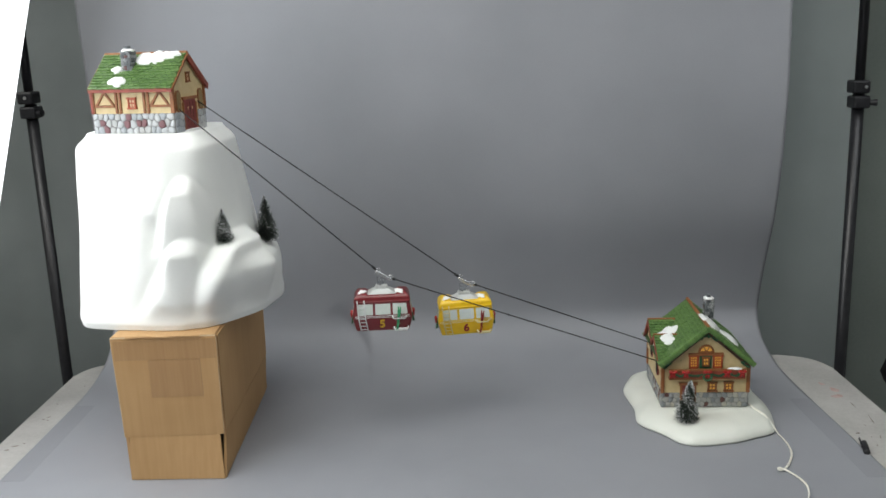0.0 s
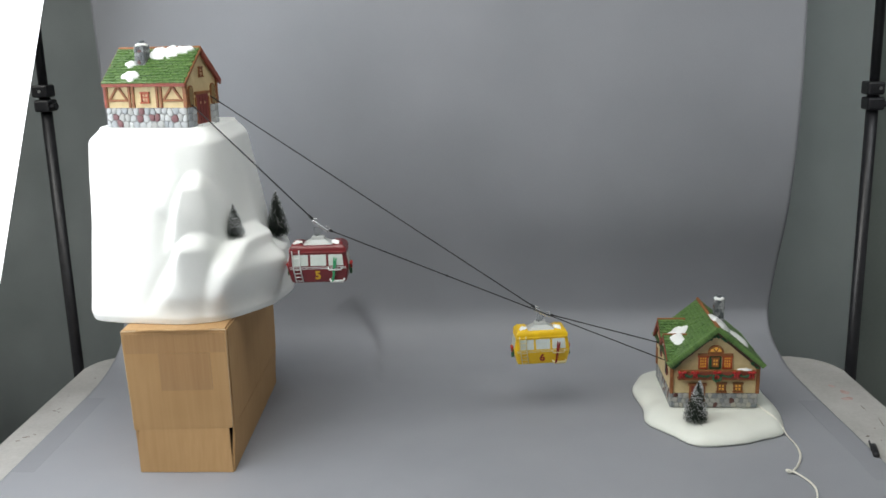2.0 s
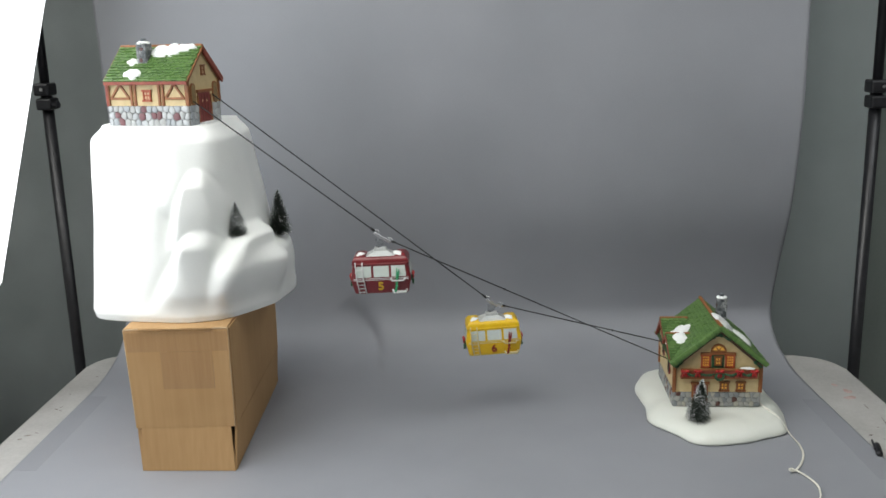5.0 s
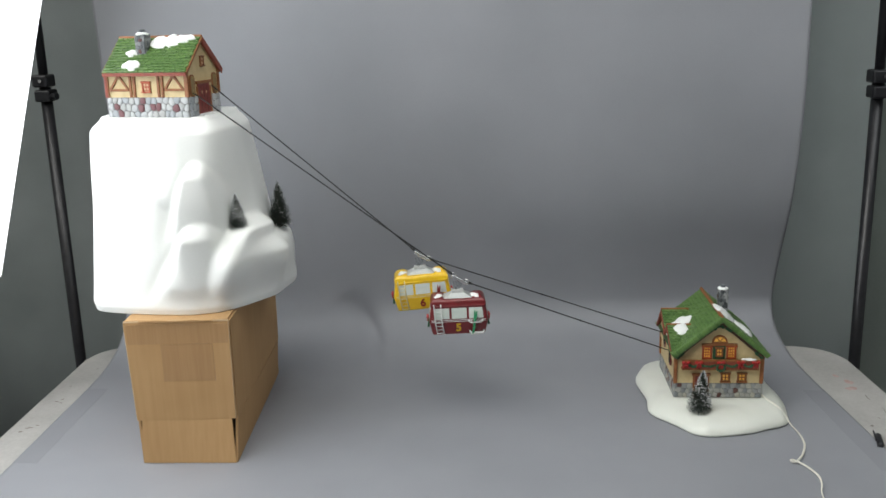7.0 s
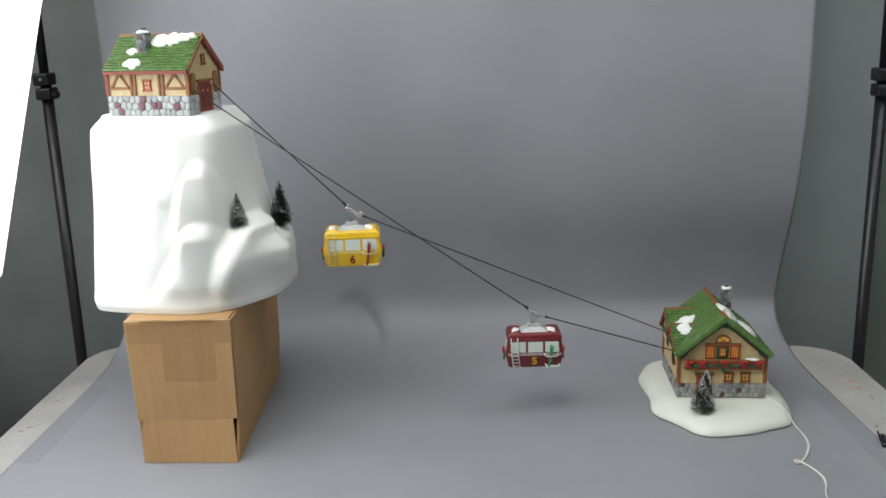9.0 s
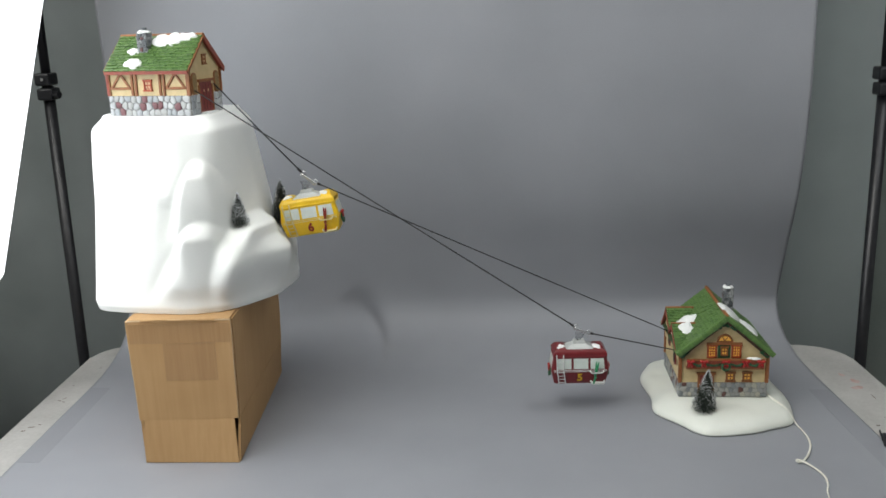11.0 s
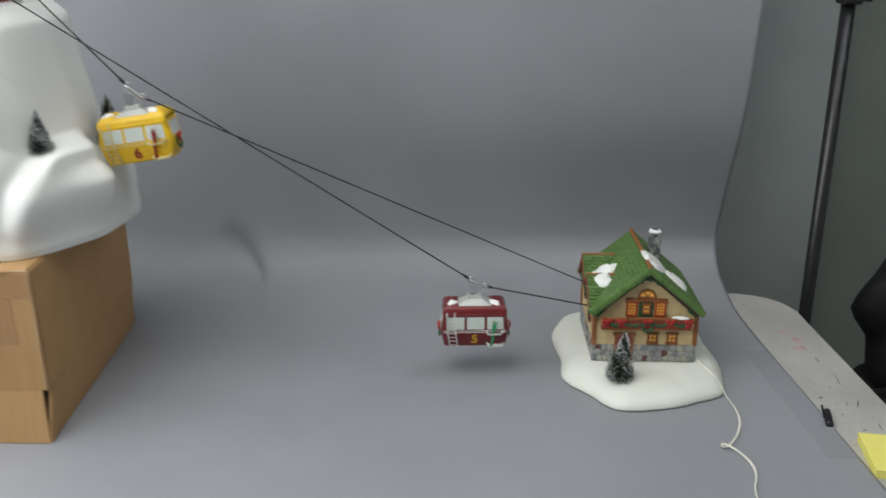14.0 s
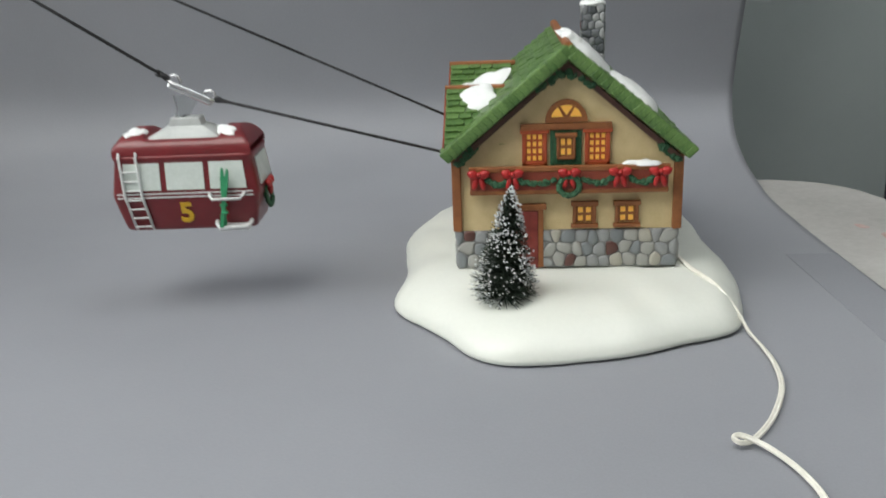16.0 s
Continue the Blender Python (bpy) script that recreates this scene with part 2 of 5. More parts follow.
def box_bm(x0, y0, z0, x1, y1, z1, bevel=0.0, bm=None, m=None, segments=2):
    own = bmesh.new()
    bmesh.ops.create_cube(own, size=1)
    for v in own.verts:
        v.co = Vector(((x0 + x1) / 2 + v.co.x * (x1 - x0), (y0 + y1) / 2 + v.co.y * (y1 - y0), (z0 + z1) / 2 + v.co.z * (z1 - z0)))
    if bevel:
        bmesh.ops.bevel(own, geom=own.edges[:], offset=bevel, segments=segments, affect="EDGES", profile=0.5)
    if m is not None:
        bmesh.ops.transform(own, matrix=m, verts=own.verts)
    return merge(bm, own)


def merge(bm, own):
    if bm is None:
        return own
    me = bpy.data.meshes.new("joined")
    own.to_mesh(me)
    own.free()
    bm.from_mesh(me)
    bpy.data.meshes.remove(me)
    return bm


def tube_bm(points, radius, sides=8, bm=None, caps=True):
    """A round bar along points; radius a number or one for each point."""
    own = bmesh.new()
    pts = [Vector(p) for p in points]
    rings = []
    side = Vector((0.31, 0.47, 0.83))
    for i, p in enumerate(pts):
        d = (pts[min(i + 1, len(pts) - 1)] - pts[max(i - 1, 0)]).normalized()
        a = d.cross(side)
        if a.length < 0.1:
            a = d.cross(Vector((1, 0, 0)))
        a.normalize()
        b = d.cross(a)
        r = radius[i] if isinstance(radius, (list, tuple)) else radius
        rings.append([own.verts.new(p + (a * math.cos(k * math.tau / sides) + b * math.sin(k * math.tau / sides)) * r) for k in range(sides)])
    for r0, r1 in zip(rings, rings[1:]):
        for k in range(sides):
            own.faces.new((r0[k], r0[(k + 1) % sides], r1[(k + 1) % sides], r1[k]))
    if caps:
        own.faces.new(rings[0])
        own.faces.new(rings[-1][::-1])
    return merge(bm, own)


def prism_bm(outline, a, b, axis="y", bevel=0.0, bm=None):
    """An outline (two coordinates) drawn out from a to b along an axis; the outline's plane is xz, yz or xy."""
    own = bmesh.new()

    def place(p, d):
        return {"y": (p[0], d, p[1]), "x": (d, p[0], p[1]), "z": (p[0], p[1], d)}[axis]

    lo = [own.verts.new(place(p, a)) for p in outline]
    hi = [own.verts.new(place(p, b)) for p in outline]
    n = len(outline)
    own.faces.new(lo[::-1])
    own.faces.new(hi)
    for i in range(n):
        own.faces.new((lo[i], lo[(i + 1) % n], hi[(i + 1) % n], hi[i]))
    if bevel:
        bmesh.ops.bevel(own, geom=own.edges[:], offset=bevel, segments=2, affect="EDGES", profile=0.5)
    return merge(bm, own)


def blob_bm(size, seed=0, rough=0.25, sub=3, freq=1.6, bm=None, at=None):
    """A lumpy rounded lump of the given half sizes."""
    own = bmesh.new()
    bmesh.ops.create_icosphere(own, subdivisions=sub, radius=1)
    for v in own.verts:
        k = 1 + rough * noise.noise(v.co * freq + Vector((seed * 7.3, seed * 3.1, 1.7)))
        v.co = Vector((v.co.x * size[0], v.co.y * size[1], v.co.z * size[2])) * k
    if at is not None:
        bmesh.ops.transform(own, matrix=at, verts=own.verts)
    return merge(bm, own)


def basis_pose(origin, u, v):
    """A pose at origin with x along u and y as near v as may be."""
    x = Vector(u).normalized()
    z = x.cross(Vector(v)).normalized()
    y = z.cross(x)
    m = Matrix((x, y, z)).transposed().to_4x4()
    m.translation = Vector(origin)
    return m


def patch_bm(w, h, thick, seed, bm=None, at=None, rings=6, sides=28):
    """An irregular rounded patch, thick in the middle, on the xy plane, such as snow painted on a roof."""
    own = bmesh.new()
    top = own.verts.new((0, 0, thick))
    last = None
    for i in range(1, rings + 1):
        q = i / rings
        ring = []
        for k in range(sides):
            a = k * math.tau / sides
            r = 1 + 0.42 * noise.noise(Vector((math.cos(a) * 1.4 + seed * 5.1, math.sin(a) * 1.4, seed * 2.7)))
            z = thick * math.sqrt(max(0.0, 1 - q ** 3)) * (1 + 0.35 * noise.noise(Vector((math.cos(a) * q * 2.5 + seed, math.sin(a) * q * 2.5, 9.0))))
            ring.append(own.verts.new((math.cos(a) * r * q * w / 2, math.sin(a) * r * q * h / 2, z if i < rings else -0.0006)))
        for k in range(sides):
            j = (k + 1) % sides
            own.faces.new((top, ring[k], ring[j]) if last is None else (last[k], ring[k], ring[j], last[j]))
        last = ring
    if at is not None:
        bmesh.ops.transform(own, matrix=at, verts=own.verts)
    return merge(bm, own)


# ---- the room and the table ----
def structure(name, bm, mat, label, category, smooth=False):
    return tagged(part(name, bm, mat, smooth=smooth), label, category, kind="structure")


structure("floor", box_bm(-2.4, -2.6, -0.80, 2.4, 2.4, -0.74), CARPET, "dark carpeted studio floor under the table", "floor")
structure("ceiling", box_bm(-2.4, -2.6, 1.90, 2.4, 2.4, 1.98), CEIL, "plain off-white studio ceiling", "ceiling")
structure("wall_north", box_bm(-2.4, 2.30, -0.74, 2.4, 2.40, 1.90), WALL_GREEN, "plain grey painted wall behind the table", "wall")
structure("wall_south", box_bm(-2.4, -2.60, -0.74, 2.4, -2.50, 1.90), WALL, "plain pale painted wall", "wall")
structure("wall_west", box_bm(-2.4, -2.50, -0.74, -2.30, 2.30, 1.90), WALL, "plain pale painted wall", "wall")
structure("wall_east", box_bm(2.30, -2.50, -0.74, 2.4, 2.30, 1.90), WALL, "plain pale painted wall", "wall")


def rounded_rect(x0, y0, x1, y1, r, n=8):
    out = []
    for cx, cy, a0 in ((x1 - r, y1 - r, 0), (x0 + r, y1 - r, 90), (x0 + r, y0 + r, 180), (x1 - r, y0 + r, 270)):
        for k in range(n + 1):
            a = radians(a0 + 90 * k / n)
            out.append((cx + r * math.cos(a), cy + r * math.sin(a)))
    return out


def build_table():
    tb = thing("folding_table", pose(0, 0, 0), "white laminate folding table with scuffs and pen marks", "table")
    top = prism_bm(rounded_rect(-0.750, 0.10, 0.775, 1.318, 0.075), -0.042, -0.002, "z", 0.004)
    for v in top.verts:
        v.co.x += 0.05 * (1.30 - v.co.y)
    part("tabletop", top, TABLE, tb)
    for x in (-0.62, 0.66):
        for y in (0.25, 1.17):
            part("leg", tube_bm([(x, y, -0.042), (x * 1.03, y, -0.74)], 0.014, 12), BLACK, tb)
    rng = random.Random(4)

    def mark(x, y, w, h, mat, seed, turn):
        bm = patch_bm(w, h, 0.0002, seed, at=pose(x, y, -0.0018, 0, 0, turn), rings=2, sides=14)
        part("scuff", bm, mat, tb, "dark scuff on the laminate" if mat is SMUDGE else "faint red stain")

    spots = [(0.725, 0.90, 0.004, 0.006), (0.735, 0.975, 0.006, 0.004), (0.755, 1.00, 0.003, 0.05), (0.742, 0.93, 0.003, 0.02), (0.757, 0.93, 0.003, 0.03),
             (0.762, 0.87, 0.003, 0.025), (0.712, 0.945, 0.010, 0.006), (0.738, 0.86, 0.010, 0.003), (0.752, 0.82, 0.004, 0.012), (0.72, 0.815, 0.010, 0.004), (0.748, 1.06, 0.003, 0.03), (0.728, 0.93, 0.003, 0.004),
             (-0.705, 1.03, 0.012, 0.004), (-0.700, 1.04, 0.003, 0.012), (-0.695, 1.025, 0.008, 0.003), (-0.712, 1.10, 0.004, 0.004), (-0.70, 1.19, 0.004, 0.006), (-0.70, 0.92, 0.016, 0.006), (-0.707, 0.905, 0.010, 0.008), (-0.69, 0.93, 0.012, 0.003)]
    for i, (x, y, w, h) in enumerate(spots):
        mark(x, y, w, h, SMUDGE, i, rng.uniform(-30, 30))
    for i, (x, y, w, h) in enumerate([(0.735, 1.10, 0.03, 0.02), (0.742, 1.13, 0.02, 0.03), (0.728, 1.16, 0.012, 0.02)]):
        mark(x, y, w, h, RED_SMUDGE, i + 40, 20)
    return tb


build_table()


def build_paper():
    """One sheet: flat over the table, bulging back past its edge, then leaning forward up to the crossbar."""
    right = [(0.12, 0), (0.5, 0), (0.9, 0), (1.10, 0), (1.20, 0.002), (1.255, 0.007), (1.317, 0.017), (1.362, 0.034), (1.386, 0.064), (1.383, 0.10), (1.353, 0.18), (1.295, 0.32), (1.266, 0.50), (1.268, 0.70), (1.275, 0.95), (1.28, 1.35)]
    left = [(0.12, 0), (0.5, 0), (0.9, 0), (1.10, 0), (1.17, 0.004), (1.215, 0.012), (1.252, 0.023), (1.282, 0.045), (1.303, 0.075), (1.318, 0.12), (1.328, 0.20), (1.333, 0.33), (1.327, 0.50), (1.312, 0.70), (1.30, 0.95), (1.28, 1.35)]

    def curve(pts, n):
        out, m = [], len(pts) - 1
        for k in range(n + 1):
            s = k / n * m
            i = min(int(s), m - 1)
            u = s - i
            p = [Vector(pts[max(0, min(m, j))]) for j in (i - 1, i, i + 1, i + 2)]
            out.append(0.5 * (2 * p[1] + (p[2] - p[0]) * u + (2 * p[0] - 5 * p[1] + 4 * p[2] - p[3]) * u * u + (3 * p[1] - p[0] - 3 * p[2] + p[3]) * u ** 3))
        return out

    n, cols = 150, 220
    lo, hi = curve(left, n), curve(right, n)
    bm = bmesh.new()
    grid = []
    for r in range(n + 1):
        row = []
        for c in range(cols + 1):
            q = c / cols
            x = -0.680 + 1.352 * q
            p = lo[r].lerp(hi[r], q)
            y, z = p.x, p.y
            if y > 1.15:
                # a crease in the bend, and slow waves in the hanging part
                ax, az = -0.143, 0.004
                d = Vector((x - ax, z - az))
                along = Vector((-0.58, 0.815))
                s, o = d.dot(along), d.x * 0.815 + d.y * 0.58
                if -0.035 < s < 0.13:
                    k = min(1.0, (s + 0.035) / 0.030) * (1 - max(0.0, s) / 0.13)
                    wide = 0.012 + 0.16 * (s + 0.035)
                    y += 0.042 * k * math.exp(-(o / (wide if o < 0 else 0.8 * wide)) ** 2)
                y += 0.006 * noise.noise(Vector((x * 3.2, z * 2.0, 4.0))) * min(1, z * 8)
            row.append(bm.verts.new((x + (0.05 + 0.044 * max(0.0, q - 0.5)) * max(0.0, 1.24 - y), y, z)))
        grid.append(row)
    for r in range(n):
        for c in range(cols):
            bm.faces.new((grid[r][c], grid[r][c + 1], grid[r + 1][c + 1], grid[r + 1][c]))
    ob = part("backdrop_paper", bm, PAPER, smooth=True)
    sol = ob.modifiers.new("thickness", "SOLIDIFY")
    sol.thickness, sol.offset = 0.0006, 0
    # darker strips along the sheet's long edges, standing in for a soft shadow
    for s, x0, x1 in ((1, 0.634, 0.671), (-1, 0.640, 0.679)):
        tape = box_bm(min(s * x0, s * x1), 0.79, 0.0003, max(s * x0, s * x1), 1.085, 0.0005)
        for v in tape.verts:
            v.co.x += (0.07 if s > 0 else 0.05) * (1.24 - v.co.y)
        part("edge_shade_strip", tape, EDGE_SHADE, ob, "darker strip standing in for a soft shadow band")
    return tagged(ob, "seamless grey paper sweep curving up from the table", "backdrop", kind="structure")


build_paper()


def build_curtain(x0, x1, mat, label):
    bm = bmesh.new()
    cols, last = int(80 * (x1 - x0)), None
    for c in range(cols + 1):
        x = x0 + (x1 - x0) * c / cols
        y = 1.98 + 0.030 * math.sin(x * 9.0 + 1.3 * math.sin(x * 2.3)) + 0.014 * math.sin(x * 23 + 2)
        pair = [bm.verts.new((x, y + 0.012 * math.sin(x * 5 + z * 2), z)) for z in (-0.735, -0.2, 0.4, 1.0, 1.75)]
        if last:
            for i in range(4):
                bm.faces.new((last[i], pair[i], pair[i + 1], last[i + 1]))
        last = pair
    ob = part("curtain", bm, mat, smooth=True)
    sol = ob.modifiers.new("thickness", "SOLIDIFY")
    sol.thickness = 0.002
    return tagged(ob, label, "curtain")


# Split behind the paper: the left half carries the shade in its colour.
build_curtain(-2.2, -0.02, CLOTH_SHADED, "grey cloth curtain in soft folds, coloured dark as its shaded part")
build_curtain(0.02, 1.085, CLOTH_LIT, "grey-green cloth curtain in soft folds, coloured pale as its lit part")


def build_stand():
    """Backdrop stand: two black poles with clamps and a crossbar that carries the paper."""
    st = thing("backdrop_stand", pose(0, 0, 0), "black metal backdrop stand with clamps and a crossbar", "stand")
    for x, zc, out in ((-0.815, 0.546, 0.0), (0.8330, 0.520, -0.005)):
        pole = part("pole", tube_bm([(x - out, 1.35, -0.72), (x, 1.35, zc)], 0.0116, 16), BLACK, st, smooth=True)
        part("upper_tube", tube_bm([(x, 1.35, zc), (x + out, 1.35, 1.36)], 0.0093, 16), BLACK, pole, smooth=True)
        bm = box_bm(x - 0.0155, 1.330, zc - 0.028, x + 0.0165, 1.370, zc - 0.004, 0.004)
        box_bm(x - 0.0175, 1.330, zc + 0.001, x + 0.0145, 1.370, zc + 0.026, 0.004, bm)
        part("clamp", bm, BLACK, pole)
        part("clamp_knob", tube_bm([(x + 0.012, 1.34, zc - 0.017), (x + 0.030, 1.335, zc - 0.017)], [0.005, 0.007], 12), BLACK, pole)
        part("bolt", tube_bm([(x + 0.003, 1.324, zc + 0.014), (x + 0.003, 1.328, zc + 0.014)], 0.0035, 10), STEEL, pole)
        for k in range(3):
            a = radians(90 + 120 * k)
            part("foot", tube_bm([(x, 1.35, -0.60), (x + 0.25 * math.cos(a), 1.35 + 0.25 * math.sin(a), -0.733)], 0.007, 8), BLACK, st)
    part("crossbar", tube_bm([(-0.86, 1.295, 1.36), (0.88, 1.295, 1.36)], 0.015, 14), BLACK, st, smooth=True)
    return st


build_stand()


def build_softbox(centre, aim, w, h, lean=0):
    sb = thing("softbox", look(centre, aim, lean), "black softbox with a glowing white diffuser on a stand", "softbox", "softboxes beside the table")
    c = 0.07
    outline = [(-w / 2 + c, -h / 2), (w / 2 - c, -h / 2), (w / 2, -h / 2 + c), (w / 2, h / 2 - c), (w / 2 - c, h / 2), (-w / 2 + c, h / 2), (-w / 2, h / 2 - c), (-w / 2, -h / 2 + c)]
    part("diffuser", prism_bm(outline, -0.004, 0.0, "z"), DIFFUSER, sb, "glowing white fabric diffuser")
    bm = bmesh.new()
    a = [bm.verts.new((x * 1.004, y * 1.004, -0.003)) for x, y in outline]
    b = [bm.verts.new((x * 0.25, y * 0.2, 0.26)) for x, y in outline]
    for i in range(8):
        bm.faces.new((a[i], a[(i + 1) % 8], b[(i + 1) % 8], b[i]))
    bm.faces.new(b)
    part("shell", bm, BLACK, sb)
    m = look(centre, aim, lean)
    top = Vector((0, 0, 0.24))
    foot = m @ top
    part("pole", tube_bm([top, m.inverted() @ Vector((foot.x, foot.y, -0.735))], 0.012, 12), BLACK, sb)
    return sb


build_softbox(SOFT_L, AIM_L, 1.26, 0.96, 3.3)
build_softbox(SOFT_R, AIM_R, 0.60, 0.86)


# Panel that houses the unseen overhead fill lamp.
def build_ceiling_fill():
    cl = thing("ceiling_fill_panel", pose(-0.72, -0.05, 1.87), "unseen white ceiling panel lamp, added as fill light", "ceiling lamp")
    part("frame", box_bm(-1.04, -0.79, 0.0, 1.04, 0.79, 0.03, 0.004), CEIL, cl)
    part("diffuser", box_bm(-1.00, -0.75, -0.004, 1.00, 0.75, -0.001), FILL_PANEL, cl, "glowing panel of the added fill lamp")
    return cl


build_ceiling_fill()


def build_bags():
    bag = thing("equipment_bag", pose(1.225, 1.62, -0.74), "black nylon equipment bags piled on the floor", "bag")
    part("lower_bag", blob_bm((0.26, 0.17, 0.23), 1, 0.30, 4, 1.3, at=pose(0, 0, 0.21)), BAG, bag, smooth=True)
    part("upper_bag", blob_bm((0.19, 0.13, 0.19), 5, 0.35, 4, 1.4, at=pose(0.04, 0.02, 0.54)), BAG, bag, smooth=True)
    part("strap", tube_bm([(-0.20, -0.06, 0.40), (-0.12, -0.16, 0.47), (0.0, -0.17, 0.45), (0.10, -0.15, 0.40)], 0.012, 8), BLACK, bag)
    part("buckle", box_bm(-0.14, -0.19, 0.33, -0.09, -0.175, 0.345, 0.002), GREY_PLASTIC, bag)
    return bag


build_bags()


# ---- the cardboard box ----
def build_carton():
    ct = thing("cardboard_box", pose(-0.3743, 0.800, 0, 0, 0, 3.8), "upturned brown cardboard box with taped flaps and slit corners", "box")
    w0, w1, d, h = 0.149, 0.157, 0.361, 0.2305
    tk = 0.004
    lean = 0.001
    # walls, a little wider at the top than at the open flaps
    def wall(name, a, b, c, e, label=""):
        """A sheet through four corners, with thickness inwards."""
        bm = bmesh.new()
        bm.faces.new([bm.verts.new(p) for p in (a, b, c, e)])
        bmesh.ops.subdivide_edges(bm, edges=bm.edges[:], cuts=6, use_grid_fill=True)
        for v in bm.verts:
            v.co += Vector((0.0006 * noise.noise(v.co * 14), 0.0006 * noise.noise(v.co * 14 + Vector((5, 0, 0))), 0))
        ob = part(name, bm, CARD, ct, label)
        sol = ob.modifiers.new("thickness", "SOLIDIFY")
        sol.thickness, sol.offset = tk, 0
        return ob

    zs = 0.071
    def half(z):
        return (w0 + (w1 - w0) * z / h) / 2
    x = lambda s, z: s * half(z) + lean * (0.5 - z / h)
    f, g = 0.002, -0.003
    wall("front_panel", (x(-1, zs), f, zs), (x(1, zs), f, zs), (x(1, h), g, h), (x(-1, h), g, h))
    wall("back_panel", (x(-1, zs), d, zs), (x(1, zs), d, zs), (x(1, h), d, h), (x(-1, h), d, h))
    for s in (-1, 1):
        wall("side_panel", (x(s, zs), f + tk, zs), (x(s, zs), d - tk, zs), (x(s, h), d - tk, h), (x(s, h), g + tk, h))
        tip = f - 0.0080 if s > 0 else f + 0.0015
        wall("side_flap", (x(s, 0) - 0.0015 * s, tip, 0.001), (x(s, 0) - 0.003 * s, d - 0.009, 0.001), (x(s, zs), d - 0.006, zs - 0.001), (x(s, zs), f + 0.007, zs - 0.001))
    wall("front_flap", (x(-1, 0) + 0.002, f - 0.003, 0.001), (x(1, 0) - 0.001, f - 0.010, 0.001), (x(1, zs) - 0.0065, f + 0.0004, zs - 0.0002), (x(-1, zs) + 0.0065, f + 0.0004, zs - 0.0002))
    wall("back_flap", (x(-1, 0) + 0.004, d - 0.004, 0.001), (x(1, 0) - 0.001, d - 0.004, 0.001), (x(1, zs) - 0.003, d, zs - 0.001), (x(-1, zs) + 0.003, d, zs - 0.001))
    part("top_panel", box_bm(x(-1, h) + 0.001, g + 0.001, h - 0.001, x(1, h) - 0.001, d - 0.001, h + 0.003, 0.0015), CARD, ct)
    # block added inside so that the slits show dark
    part("slit_shade_block", box_bm(-0.060, 0.02, 0.002, 0.060, d - 0.02, zs + 0.02), CARD_SHADE, ct, "added dark block standing in for the shaded inside behind the slits")
    # tape over the seam and the darker printed square
    part("tape", box_bm(-0.0755, -0.0027, -0.0155, 0.0755, -0.0010, 0.0155, m=pose(0, -0.0021, 0.2115, 1.7, 0, 0)), TAPE, ct, "strip of brown packing tape")
    part("tape", box_bm(-0.027, -0.0026, -0.0300, 0.0515, -0.0010, 0.0305, m=pose(0, -0.0008, 0.165, 1.7, 0, 0)), TAPE, ct, "strip of brown packing tape")
    for pts in ([(x(-1, h), g - 0.001, h + 0.001), (-0.03, g - 0.0016, h + 0.0026), (0.0, g - 0.0011, h + 0.0022), (x(1, h), g - 0.001, h + 0.001)],
                [(x(-1, zs), f - 0.001, zs), (x(-1, h * 0.7), g * 0.4 - 0.001, h * 0.7), (x(-1, h), g - 0.001, h)],
                [(x(1, zs), f - 0.001, zs), (x(1, h * 0.7), g * 0.4 - 0.001, h * 0.7), (x(1, h), g - 0.001, h)]):
        part("worn_edge", tube_bm(pts, 0.0009, 6), CARD_PALE, ct, "pale worn edge")
    part("torn_edge", tube_bm([(-0.055, g - 0.004, h + 0.002), (-0.03, g - 0.0046, h + 0.0034), (0.0, g - 0.0042, h + 0.002), (0.02, g - 0.0048, h + 0.0032), (0.055, g - 0.004, h + 0.002)], 0.0016, 6), CARD, ct)
    return ct


build_carton()


